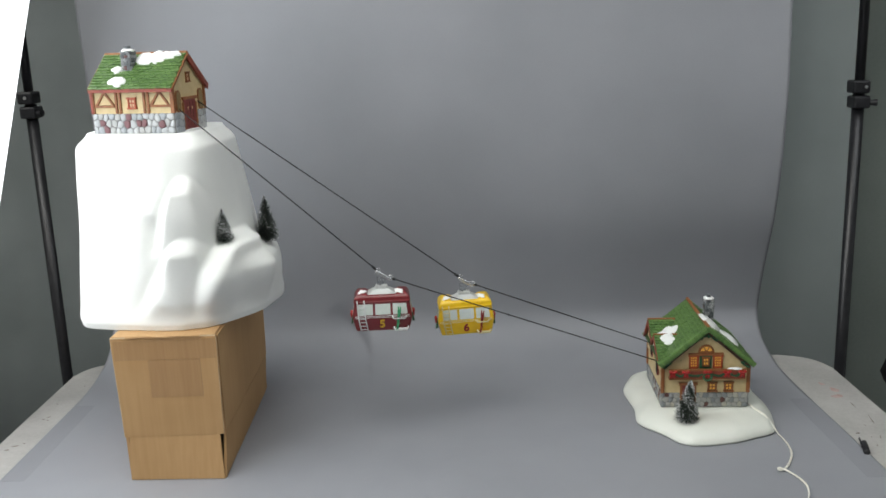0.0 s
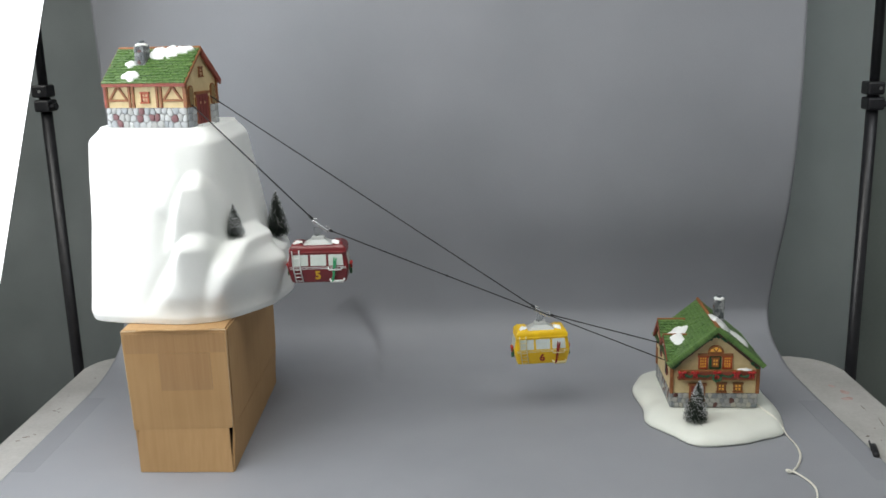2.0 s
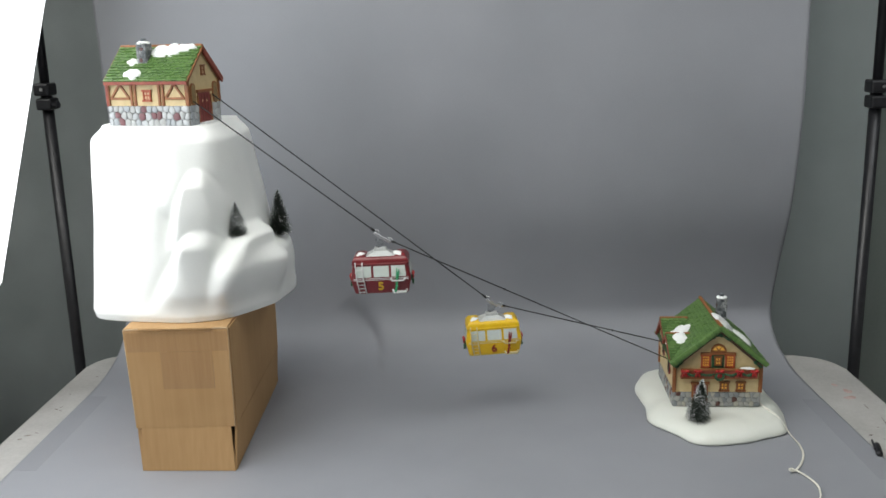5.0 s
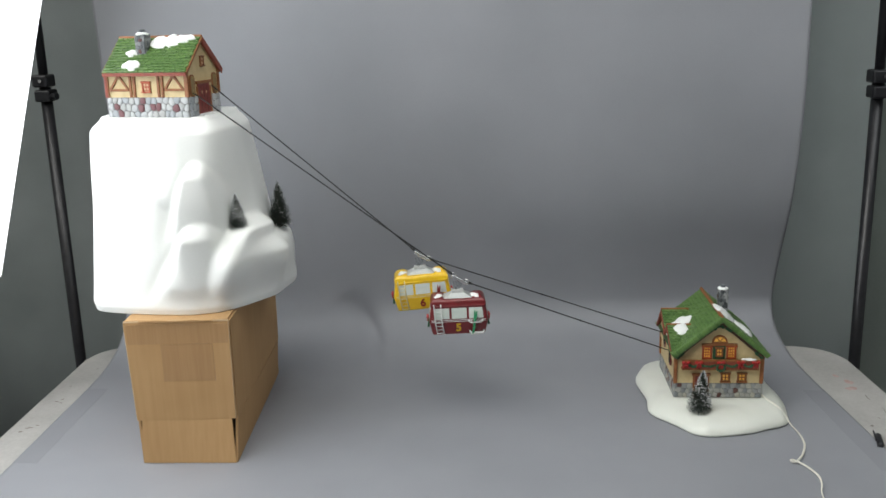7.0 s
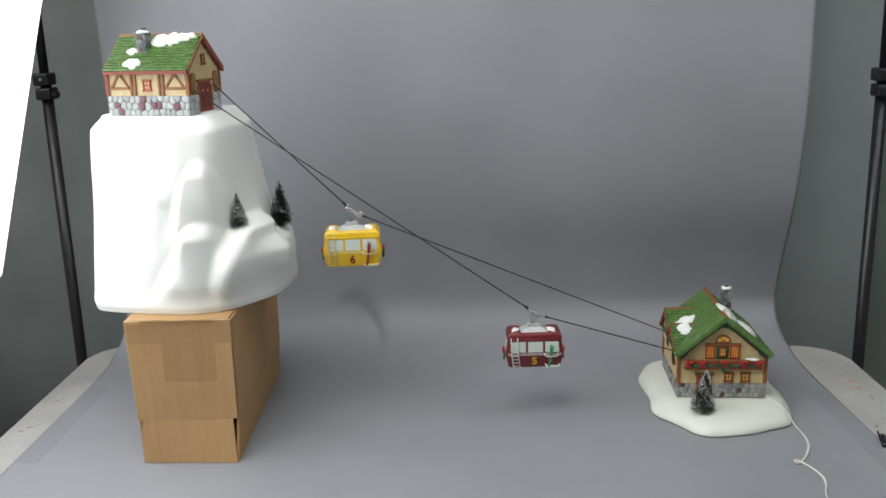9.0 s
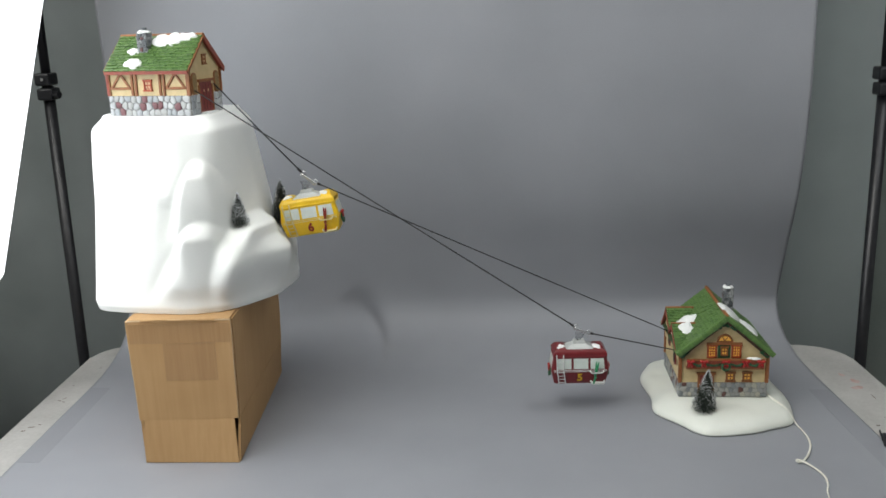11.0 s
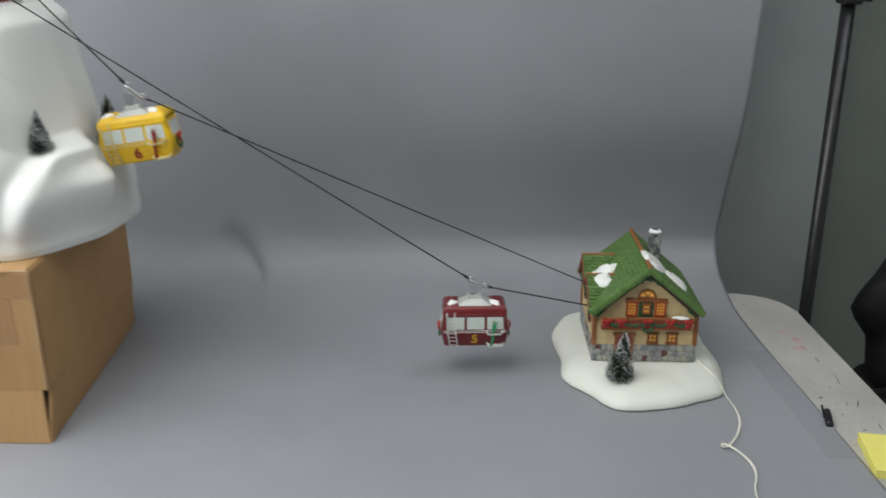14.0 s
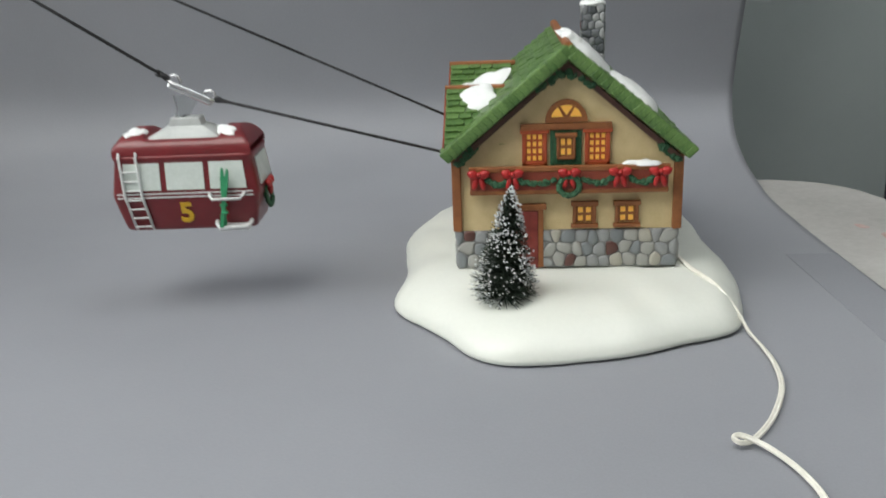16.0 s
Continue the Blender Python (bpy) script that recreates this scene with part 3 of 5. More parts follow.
# ---- the snow mountain ----
def build_mountain():
    """A hollow-cast white hill: a lofted form with lobes, shelves for two trees and a flat top for the house."""
    foot = [(-0.543, 0.900), (-0.522, 0.848), (-0.489, 0.828), (-0.41, 0.816), (-0.342, 0.818), (-0.290, 0.866), (-0.2590, 0.950), (-0.2520, 1.022), (-0.276, 1.10), (-0.33, 1.145), (-0.46, 1.145), (-0.535, 1.09), (-0.553, 0.99)]
    top = [(-0.520, 0.905), (-0.500, 0.876), (-0.465, 0.864), (-0.405, 0.852), (-0.360, 0.851), (-0.317, 0.868), (-0.303, 0.928), (-0.304, 0.985), (-0.312, 1.035), (-0.34, 1.07), (-0.45, 1.07), (-0.510, 1.03), (-0.524, 0.96)]
    n, levels = 280, 130
    z0, z1 = 0.2340, 0.5255

    def ring(pts, k):
        m = len(pts)
        s = k / n * m
        i, u = int(s), s - int(s)
        p = [Vector(pts[j % m]) for j in (i - 1, i, i + 1, i + 2)]
        return 0.5 * (2 * p[1] + (p[2] - p[0]) * u + (2 * p[0] - 5 * p[1] + 4 * p[2] - p[3]) * u * u + (3 * p[1] - p[0] - 3 * p[2] + p[3]) * u ** 3)

    def smooth(a, b, v):
        v = max(0.0, min(1.0, (v - a) / (b - a)))
        return v * v * (3 - 2 * v)

    centre = Vector((-0.385, 0.965))
    # rounded arches: top x, top height, half width where it has dropped 5 cm, lean of its axis, bulge, how soon it fades
    lobes = ((-0.338, 0.464, 0.033, -0.03, 0.024, 0.17), (-0.336, 0.375, 0.043, -0.10, 0.022, 0.16))
    shelf_lobe = (-0.282, 0.3675, 0.039, 0.05, 0.036)
    bm = bmesh.new()
    grid = []
    for r in range(levels + 1):
        q = r / levels
        z = z0 + (z1 - z0) * q
        row = []
        for k in range(n):
            a, b = ring(foot, k), ring(top, k)
            e = q ** 0.85
            p = a.lerp(b, e)
            # rounded lip at the foot and a slanted shoulder at the top
            inset = 0.004 * (1 - smooth(0.0, 0.035, q)) + 0.017 * smooth(0.91, 1.0, q) ** 1.5
            away = (p - centre).normalized()
            p = p - away * inset
            front = smooth(0.0, 0.35, -away.y)
            relief = 0.0
            for x, pz, w, lean, amp, fade in lobes:
                drop = pz + 0.003 - z
                if drop > 0:
                    u = (p.x - x - lean * drop) / (w * (drop / 0.05) ** 0.5)
                    relief += amp * smooth(0, 0.75, 1 - u * u) * smooth(0, 0.030, drop) * (1 - smooth(0.05, fade, drop))
                    # a crease along the lobe's outline, deeper on its shaded flank
                    relief -= (0.0040 if u < 0 else 0.0030) * math.exp(-((abs(u) - 1.08) / 0.16) ** 2) * smooth(0, 0.020, drop) * (1 - smooth(0.06, fade, drop))
            push = 0.0
            x, pz, w, lean, amp = shelf_lobe
            drop = pz + 0.003 - z
            if drop > 0:
                u = (p.x - x - lean * drop) / (w * (drop / 0.05) ** 0.5)
                push = amp * smooth(0, 0.7, 1 - u * u) * smooth(0, 0.016, drop) * (1 - 0.8 * smooth(0.05, 0.13, drop))
            # the groove beside the great lobe, and the long valley under the house
            relief -= 0.009 * math.exp(-((p.x + 0.384 - 0.10 * (0.35 - z)) / 0.013) ** 2) * smooth(0.415, 0.385, z) * smooth(0.275, 0.325, z)
            relief -= 0.006 * math.exp(-((p.x + 0.289) / 0.011) ** 2) * smooth(0.52, 0.47, z) * smooth(0.35, 0.40, z)
            relief += 0.004 * math.exp(-((p.x + 0.322) / 0.026) ** 2) * smooth(0.525, 0.49, z) * smooth(0.42, 0.47, z)
            push *= front
            relief *= front * smooth(z0 + 0.004, z0 + 0.045, z)
            # the shelf beside the far tree
            side = smooth(0.45, 0.8, away.x)
            shelf = 0.025 * side * smooth(0.342, 0.312, z) * (1 - 0.45 * smooth(0.30, 0.24, z)) * math.exp(-((p.y - 1.00) / 0.10) ** 4)
            lump = 0.002 * noise.noise(Vector((p.x * 16, p.y * 16, z * 9))) * smooth(0, 0.1, q)
            p = p + away * (push + shelf + lump * (1 - smooth(0.85, 1.0, q))) + Vector((0, -relief))
            row.append(bm.verts.new((p.x, p.y, z)))
        grid.append(row)
    for r in range(levels):
        for k in range(n):
            j = (k + 1) % n
            bm.faces.new((grid[r][k], grid[r][j], grid[r + 1][j], grid[r + 1][k]))
    bm.faces.new(grid[0][::-1])
    bm.faces.new(grid[-1])
    for _ in range(3):
        bmesh.ops.smooth_vert(bm, verts=[v for row in grid[2:-1] for v in row], factor=0.5, use_axis_x=True, use_axis_y=True, use_axis_z=True)
    ob = part("snow_mountain", bm, HILL_SNOW, smooth=True)
    return tagged(ob, "glossy white ceramic snow mountain standing on the cardboard box", "mountain model")


build_mountain()


# ---- pieces for the two houses ----
def stone_mesh(cell, thick, mat):
    """One stone: a rounded cell, inset from its neighbours and domed."""
    cx, cy = sum(p[0] for p in cell) / len(cell), sum(p[1] for p in cell) / len(cell)
    loop = []
    for k, p in enumerate(cell):
        q = cell[(k + 1) % len(cell)]
        for f in (0.22, 0.78):
            loop.append((p[0] + (q[0] - p[0]) * f - cx, p[1] + (q[1] - p[1]) * f - cy))
    bm = bmesh.new()
    rings = [[bm.verts.new((x * k, y * k, z * thick)) for x, y in loop] for k, z in ((0.95, -0.2), (0.90, 0.55), (0.66, 1.0))]
    for a, b in zip(rings, rings[1:]):
        for k in range(len(loop)):
            bm.faces.new((a[k], a[(k + 1) % len(loop)], b[(k + 1) % len(loop)], b[k]))
    bm.faces.new(rings[-1])
    return (cx, cy), mesh_of("stone", bm, mat, True)


def lay_stones(parent, origin, u, v, width, height, size, seed, mat=None):
    """Fitted field stones over a wall face; u runs along it, v up; they stand proud along u x v."""
    rng = random.Random(seed)
    base = basis_pose(origin, u, v)
    rows, cols = max(2, round(height / size)), max(2, round(width / (size * 1.02)))
    seeds = [((c + 0.5 + 0.5 * (r % 2) - 0.25 + rng.uniform(-0.28, 0.28)) * width / cols, (r + 0.5 + rng.uniform(-0.24, 0.24)) * height / rows) for r in range(rows) for c in range(cols)]
    for i, (px, py) in enumerate(seeds):
        cell = [(0, 0), (width, 0), (width, height), (0, height)]
        for j, (qx, qy) in enumerate(seeds):
            if i == j or abs(qx - px) > 4 * size or abs(qy - py) > 4 * size:
                continue
            mx, my, dx, dy = (px + qx) / 2, (py + qy) / 2, qx - px, qy - py
            out = []
            for k, a in enumerate(cell):
                b = cell[(k + 1) % len(cell)]
                da, db = (a[0] - mx) * dx + (a[1] - my) * dy, (b[0] - mx) * dx + (b[1] - my) * dy
                if da <= 0:
                    out.append(a)
                if (da < 0 < db) or (db < 0 < da):
                    f = da / (da - db)
                    out.append((a[0] + (b[0] - a[0]) * f, a[1] + (b[1] - a[1]) * f))
            cell = out
        if len(cell) > 2:
            (cx, cy), me = stone_mesh(cell, size * 0.12, mat or STONE)
            part("stone", me, None, parent).matrix_basis = base @ pose(cx, cy, 0)


def shingle_mesh(seed, w, h, t):
    """One wedge-shaped shingle, thicker at its lower edge, with its lower corners nipped."""
    rng = random.Random(seed)
    c = w * 0.12
    lift = t * rng.uniform(0.9, 1.25)
    outline = [(-w / 2, h / 2), (-w / 2, -h / 2 + c), (-w / 2 + c, -h / 2), (w / 2 - c, -h / 2 + rng.uniform(-0.06, 0.06) * h), (w / 2, -h / 2 + c), (w / 2, h / 2)]
    bm = bmesh.new()
    lo = [bm.verts.new((x, y, -0.0002)) for x, y in outline]
    hi = [bm.verts.new((x * 0.94, y, lift if y < 0 else 0.0003)) for x, y in outline]
    bm.faces.new(hi)
    for i in range(6):
        bm.faces.new((lo[i], lo[(i + 1) % 6], hi[(i + 1) % 6], hi[i]))
    return mesh_of("shingle", bm, SHINGLE)


def lay_shingles(parent, corner, u, v, width, height, sw, sh, thick, singly, inside=None, seed=0):
    """Rows of shingles on a roof plane: corner at the eave, u along the eave, v up the slope."""
    rng = random.Random(seed)
    base = basis_pose(corner, u, v)
    kinds = [shingle_mesh(s, sw * 0.97, sh * 1.25, thick) for s in range(4)]
    rows = int(round(height / sh))
    made, joined = 0, bmesh.new()
    for r in range(rows):
        x = -sw * (0.5 if r % 2 else 0.0) + rng.uniform(-0.1, 0.1) * sw
        while x < width - sw * 0.3:
            cx = min(max(x + sw / 2, sw * 0.5), width - sw * 0.5)
            cy = (r + 0.5) * height / rows
            if inside is None or inside(cx, cy):
                m = base @ pose(cx, cy, 0.0004 + rng.uniform(0, 0.0003), rng.uniform(-1, 2), 0, rng.uniform(-3, 3))
                me = kinds[rng.randrange(4)]
                if singly and made < 295:
                    part("shingle", me, None, parent, at=m)
                    made += 1
                else:
                    k = len(joined.verts)
                    joined.from_mesh(me)
                    joined.verts.ensure_lookup_table()
                    for i in range(k, len(joined.verts)):
                        joined.verts[i].co = m @ joined.verts[i].co
            x += sw
    if joined.verts:
        tagged(part("shingle_cover", joined, SHINGLE, parent), kind="stuff")
    else:
        joined.free()


def small_window(parent, at, w, h, glass, timber, cols=2, rows=2, sill=True, name="window"):
    """A window on a wall: at has x along the wall, y outwards from it and z up, from the window's bottom middle."""
    b = 0.16 * w
    bm = box_bm(-w / 2, -0.0002, 0, -w / 2 + b, 0.0022, h, 0.0004)
    box_bm(w / 2 - b, -0.0002, 0, w / 2, 0.0022, h, 0.0004, bm)
    box_bm(-w / 2 - b * 0.5, -0.0002, h - b, w / 2 + b * 0.5, 0.0030, h + b * 0.3, 0.0004, bm)
    if sill:
        box_bm(-w / 2 - b * 0.5, -0.0002, -b * 0.4, w / 2 + b * 0.5, 0.0034, b * 0.7, 0.0004, bm)
    else:
        box_bm(-w / 2, -0.0002, 0, w / 2, 0.0022, b, 0.0004, bm)
    win = part(name, bm, timber, parent, at=at)
    iw, ih = w - 2 * b, h - 2 * b
    part("backing", box_bm(-iw / 2, 0.0001, b, iw / 2, 0.0007, b + ih), timber, win)
    for i in range(cols):
        for j in range(rows):
            x0, z0 = -iw / 2 + iw * (i + 0.19) / cols, b + ih * (j + 0.19) / rows
            part("pane", box_bm(x0, 0.0006, z0, x0 + iw * 0.62 / cols, 0.0012, z0 + ih * 0.62 / rows), glass, win)
    return win


# ---- bottle-brush trees ----
def build_tree(x, y, z, height, radius, seed, label, lean=0, frost=0.30, moss=False):
    tr = thing("bottle_brush_tree", pose(x, y, z, 0, lean, 0) @ pose(0, 0, 0, 0, 0, seed * 40), label, "model tree", "bottle-brush trees")
    rng = random.Random(seed)
    part("trunk", tube_bm([(0, 0, -0.006), (0, 0, height * 0.96)], 0.0008, 6), WIRE, tr)
    green, white = bmesh.new(), bmesh.new()
    count = int(3600 * height / 0.068)
    for i in range(count):
        q = rng.random() ** 0.8
        h = height * (0.03 + 0.97 * (1 - q))
        if q < 0.02:
            q = 0.02
        reach = radius * (q ** 0.78) * rng.uniform(0.80, 1.08) * (0.82 if q > 0.96 else 1.0)
        a = rng.uniform(0, math.tau)
        d = Vector((math.cos(a), math.sin(a), rng.uniform(-0.18, 0.42)))
        side = Vector((-math.sin(a), math.cos(a), rng.uniform(-0.6, 0.6))).normalized() * 0.00030
        root = Vector((0, 0, h))
        tip = root + d * reach
        p = [root - side, root + side, tip + side * 0.6, tip - side * 0.6]
        green.faces.new([green.verts.new(c) for c in p])
        if rng.random() < frost + 0.8 * frost * math.sin(a * 2 + seed + h * 160):
            s = rng.uniform(0.00035, 0.00085)
            k = rng.uniform(0.80, 0.99)
            m = root.lerp(tip, k)
            ux, uz = side.normalized() * s * 1.1, d.normalized() * s * 1.5
            up = ux.cross(uz).normalized() * s
            vs = [white.verts.new(m + o) for o in (ux, uz, -ux, -uz, up, -up)]
            for f in ((0, 1, 4), (1, 2, 4), (2, 3, 4), (3, 0, 4), (1, 0, 5), (2, 1, 5), (3, 2, 5), (0, 3, 5)):
                white.faces.new([vs[j] for j in f])
    part("crown", green, NEEDLE, tr, "dark green bristles")
    part("frost", white, FROST, tr, "white frost on the bristle tips")
    if moss:
        part("moss", blob_bm((0.0050, 0.0030, 0.0075), 3, 0.4, 3, 2.0, at=pose(0, 0, 0, 0, 0, -seed * 40) @ pose(-0.0125, 0.0060, 0.0080)), MOSS, tr, "yellow-green moss at the foot", smooth=True)
    return tr


build_tree(-0.2925, 0.874, 0.3520, 0.0575, 0.0180, 1, "small frosted bottle-brush tree on a mountain shelf", moss=True)
build_tree(-0.2598, 1.005, 0.3270, 0.0790, 0.0225, 2, "tall dark bottle-brush tree on the mountain side", frost=0.07)
build_tree(0.4325, 0.945, 0.0215, 0.0735, 0.0222, 3, "frosted bottle-brush tree in front of the chalet", lean=4.5, frost=0.27)


# ---- the chalet on its snow base ----
def build_snow_base():
    outline = [(0.3585, 0.990), (0.366, 0.967), (0.382, 0.948), (0.397, 0.929), (0.412, 0.906), (0.430, 0.894), (0.452, 0.893), (0.481, 0.898), (0.510, 0.9055), (0.5368, 0.919), (0.562, 0.930), (0.577, 0.944), (0.5865, 0.981), (0.592, 1.03), (0.5875, 1.09), (0.581, 1.16), (0.54, 1.20), (0.46, 1.21), (0.39, 1.195), (0.366, 1.157), (0.355, 1.118), (0.358, 1.075), (0.3625, 1.036)]
    m, n = len(outline), 160
    bm = bmesh.new()
    centre = Vector((0.474, 1.05))
    rings = []
    for inset, z in ((0.0010, 0.0016), (0.0, 0.0026), (0.0, 0.0050), (0.004, 0.0105), (0.011, 0.0160), (0.020, 0.0200), (0.034, 0.0228), (0.052, 0.0240)):
        ring = []
        for k in range(n):
            s = k / n * m
            i, u = int(s), s - int(s)
            p = [Vector(outline[j % m]) for j in (i - 1, i, i + 1, i + 2)]
            c = 0.5 * (2 * p[1] + (p[2] - p[0]) * u + (2 * p[0] - 5 * p[1] + 4 * p[2] - p[3]) * u * u + (3 * p[1] - p[0] - 3 * p[2] + p[3]) * u ** 3)
            d = centre - c
            c = c + d.normalized() * min(inset, d.length * 0.9)
            lump = 0.0025 * noise.noise(Vector((c.x * 34, c.y * 34, 2))) * min(1, z / 0.012)
            ring.append(bm.verts.new((c.x, c.y, z + lump)))
        rings.append(ring)
    for a, b in zip(rings, rings[1:]):
        for k in range(n):
            bm.faces.new((a[k], a[(k + 1) % n], b[(k + 1) % n], b[k]))
    bm.faces.new(rings[-1])
    bm.faces.new(rings[0][::-1])
    ob = part("snow_base", bm, SNOW, smooth=True)
    # black inset disc that draws the shadow gap under the base's edge
    gap = prism_bm([(centre.x + (x - centre.x) * 0.975, centre.y + (y - centre.y) * 0.975) for x, y in outline], 0.0005, 0.0018, "z")
    part("gap_disc", gap, BLACK, ob, "black disc standing in for the shadow gap under the base")
    return tagged(ob, "white ceramic snow base under the chalet", "model base")


build_snow_base()


def front(x, z, y=0.0):
    """A place on the front wall: x along it, z up."""
    return pose(x, y, z, 0, 0, 180)


def build_chimney(parent, x, y, z0, z1, w, seed, mat=None):
    ch = part("chimney", box_bm(x - w / 2, y - w / 2, z0, x + w / 2, y + w / 2, z1, w * 0.12), CHIM, parent)
    for u, o in (((1, 0, 0), (x - w / 2, y - w / 2 - 0.0001)), ((0, 1, 0), (x + w / 2 + 0.0001, y - w / 2)), ((0, -1, 0), (x - w / 2 - 0.0001, y + w / 2))):
        lay_stones(ch, (o[0], o[1], z0), u, (0, 0, 1), w, z1 - z0, 0.0058, seed + o[0] + o[1], mat)
    part("snow_cap", blob_bm((w * 0.62, w * 0.62, w * 0.20), seed, 0.2, 3, at=pose(x, y, z1)), SNOW_PAINT, ch, smooth=True)
    part("chimney_pot", tube_bm([(x, y, z1), (x, y, z1 + w * 0.42)], w * 0.28, 10), CHIM, ch)
    return ch


def build_chalet():
    ch = thing("chalet", pose(0.4742, 0.998, 0.0242), "cream and timber model chalet with snowy green roof and lit windows", "model house")
    hw, dp, st, ev, ap = 0.0714, 0.142, 0.0262, 0.0765, 0.132
    part("wall", prism_bm([(-hw, 0.001), (hw, 0.001), (hw, ev), (0, ap + 0.004), (-hw, ev)], 0.0, dp, "y", 0.0008), STUCCO, ch, "cream stucco walls")
    base = part("stone_base", box_bm(-hw - 0.0012, -0.0014, 0, hw + 0.0012, dp + 0.0014, st, 0.001), MORTAR, ch, "painted field stones, grey with a few dark red")
    lay_stones(base, (-hw - 0.001, -0.0014, 0.0003), (1, 0, 0), (0, 0, 1), 2 * hw + 0.002, st, 0.0080, 11)
    lay_stones(base, (-hw - 0.0012, dp, 0.0003), (0, -1, 0), (0, 0, 1), dp, st, 0.0092, 12)
    lay_stones(base, (hw + 0.0012, 0, 0.0003), (0, 1, 0), (0, 0, 1), dp, st, 0.0125, 13)
    for x in (-hw, hw):
        for y in (0.0, dp):
            part("corner_post", box_bm(x - 0.0030, y - 0.0030, st, x + 0.0030, y + 0.0030, ev + 0.004, 0.0008), TIMBER, ch)
    # roof: two slabs, fascia boards, ridge cap
    slope = math.atan2(0.0655, 0.0785)
    run = math.hypot(0.0655, 0.0785)
    y0, y1 = -0.0110, dp + 0.015
    rf = part("roof", prism_bm([(-0.0785, 0.0790), (0, 0.1445), (0.0785, 0.0790), (0.0765, 0.0760), (0, 0.1395), (-0.0765, 0.0760)], y0, y1, "y", 0.0006), SHINGLE_BED, ch, "green shingle roof with patches of snow")
    up_l, up_r = (math.cos(slope), 0, math.sin(slope)), (-math.cos(slope), 0, math.sin(slope))
    lay_shingles(rf, (-0.0790, y1, 0.0789), (0, -1, 0), up_l, y1 - y0, run, 0.0086, 0.0066, 0.0019, True, lambda u, v: not (0.030 < y1 - u < 0.15 and v < 0.030), 1)
    lay_shingles(rf, (0.0790, y0, 0.0789), (0, 1, 0), up_r, y1 - y0, run, 0.0086, 0.0066, 0.0019, False, None, 2)
    # rounded verge tiles along the front edge
    for s in (-1, 1):
        for k in range(24):
            q = (k + 0.5) / 24
            c = Vector((s * 0.0790 * (1 - q), y0 + 0.0005, 0.0792 + 0.0660 * q))
            part("verge_tile", box_bm(-0.0028, -0.0036, -0.0058, 0.0028, 0.0050, 0.0030, 0.0013, segments=2), SHINGLE, rf, at=Matrix.Translation(c) @ pose(0, 0, 0, 0, s * math.degrees(slope) * 1.0 + s * 7, 0) @ pose(0, 0, 0, random.Random(k * 3 + s).uniform(-6, 6), 0, 0))
        bm = prism_bm([(s * 0.0776, 0.0770), (0, 0.1412), (0, 0.1384), (s * 0.0758, 0.0750)], y0 + 0.0018, y0 + 0.0050, "y")
        part("fascia_board", bm, RED_TIMBER, rf, "dark red-brown board under the roof edge")
        # very dark brown infill between fascia and wall
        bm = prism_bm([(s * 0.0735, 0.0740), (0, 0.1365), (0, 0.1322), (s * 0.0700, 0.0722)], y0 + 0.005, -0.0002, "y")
        part("soffit", bm, DARK_SOFFIT, rf)
    part("ridge_cap", tube_bm([(0, y0 - 0.002, 0.1460), (0, y1, 0.1460)], 0.0030, 10), TIMBER, rf, "brown ridge cap")
    # garland swags under the gable
    rng = random.Random(8)
    for pts in (((-0.018, 0.1190), (-0.009, 0.1265), (0, 0.130), (0.009, 0.1265), (0.018, 0.1190)), ((-0.0715, 0.0730), (-0.065, 0.0775), (-0.059, 0.0830)), ((0.0715, 0.0730), (0.065, 0.0775), (0.059, 0.0830))):
        bm = bmesh.new()
        for i in range(26):
            s = rng.random() * (len(pts) - 1)
            j = min(int(s), len(pts) - 2)
            p = Vector(pts[j]).lerp(Vector(pts[j + 1]), s - j)
            blob_bm((0.0030, 0.0026, 0.0026), i, 0.4, 1, 2.0, bm, pose(p.x + rng.uniform(-.0016, .0016), -0.0040 + rng.uniform(-.001, .001), p.y + rng.uniform(-.0014, .0012)))
        part("garland", bm, GARLAND, ch, "dark green garland")
    # arched fan window and the three windows below it
    arch = part("arch_window", prism_bm([(-0.0135, 0.0)] + [(0.0135 * math.cos(radians(a)), 0.0005 + 0.0145 * math.sin(radians(a))) for a in range(180, -1, -15)][1:], 0, 0.0026, "y", 0.0004), TIMBER, ch, "arched window in a timber frame, lit from inside", at=pose(-0.0003, -0.0026, 0.0975))
    for a0, a1 in ((12, 58), (66, 114), (122, 168)):
        pts = [(0.0025 * math.cos(radians((a0 + a1) / 2)), 0.0026 + 0.0025 * math.sin(radians((a0 + a1) / 2)))] + [(0.0098 * math.cos(radians(a0 + (a1 - a0) * k / 5)), 0.0020 + 0.0095 * math.sin(radians(a0 + (a1 - a0) * k / 5))) for k in range(6)]
        part("pane", prism_bm(pts, -0.0006, 0.0006, "y"), PANE_GLOW, arch)
    part("lintel", box_bm(-0.0295, -0.0036, 0.0932, 0.0285, 0.0005, 0.0974, 0.0006), TIMBER, ch)
    for x in (-0.0205, 0.0195):
        small_window(ch, front(x, 0.0700, -0.0002), 0.0160, 0.0236, PANE_GLOW, SHUTTER, 3, 4, False)
    part("window_recess", box_bm(-0.0105, -0.0018, 0.0700, 0.0095, 0.0004, 0.0932, 0.0005), GARLAND, ch, "dark green surround")
    small_window(ch, front(-0.0005, 0.0740, -0.0018), 0.0120, 0.0165, PANE_GLOW, TIMBER, 2, 2, False)
    # balcony with bows, swags and a wreath
    bal = part("balcony", box_bm(-0.0625, -0.0105, 0.0530, 0.0640, 0.0, 0.0562, 0.0008), TIMBER, ch, "brown balcony with red bows, green swags and snow")
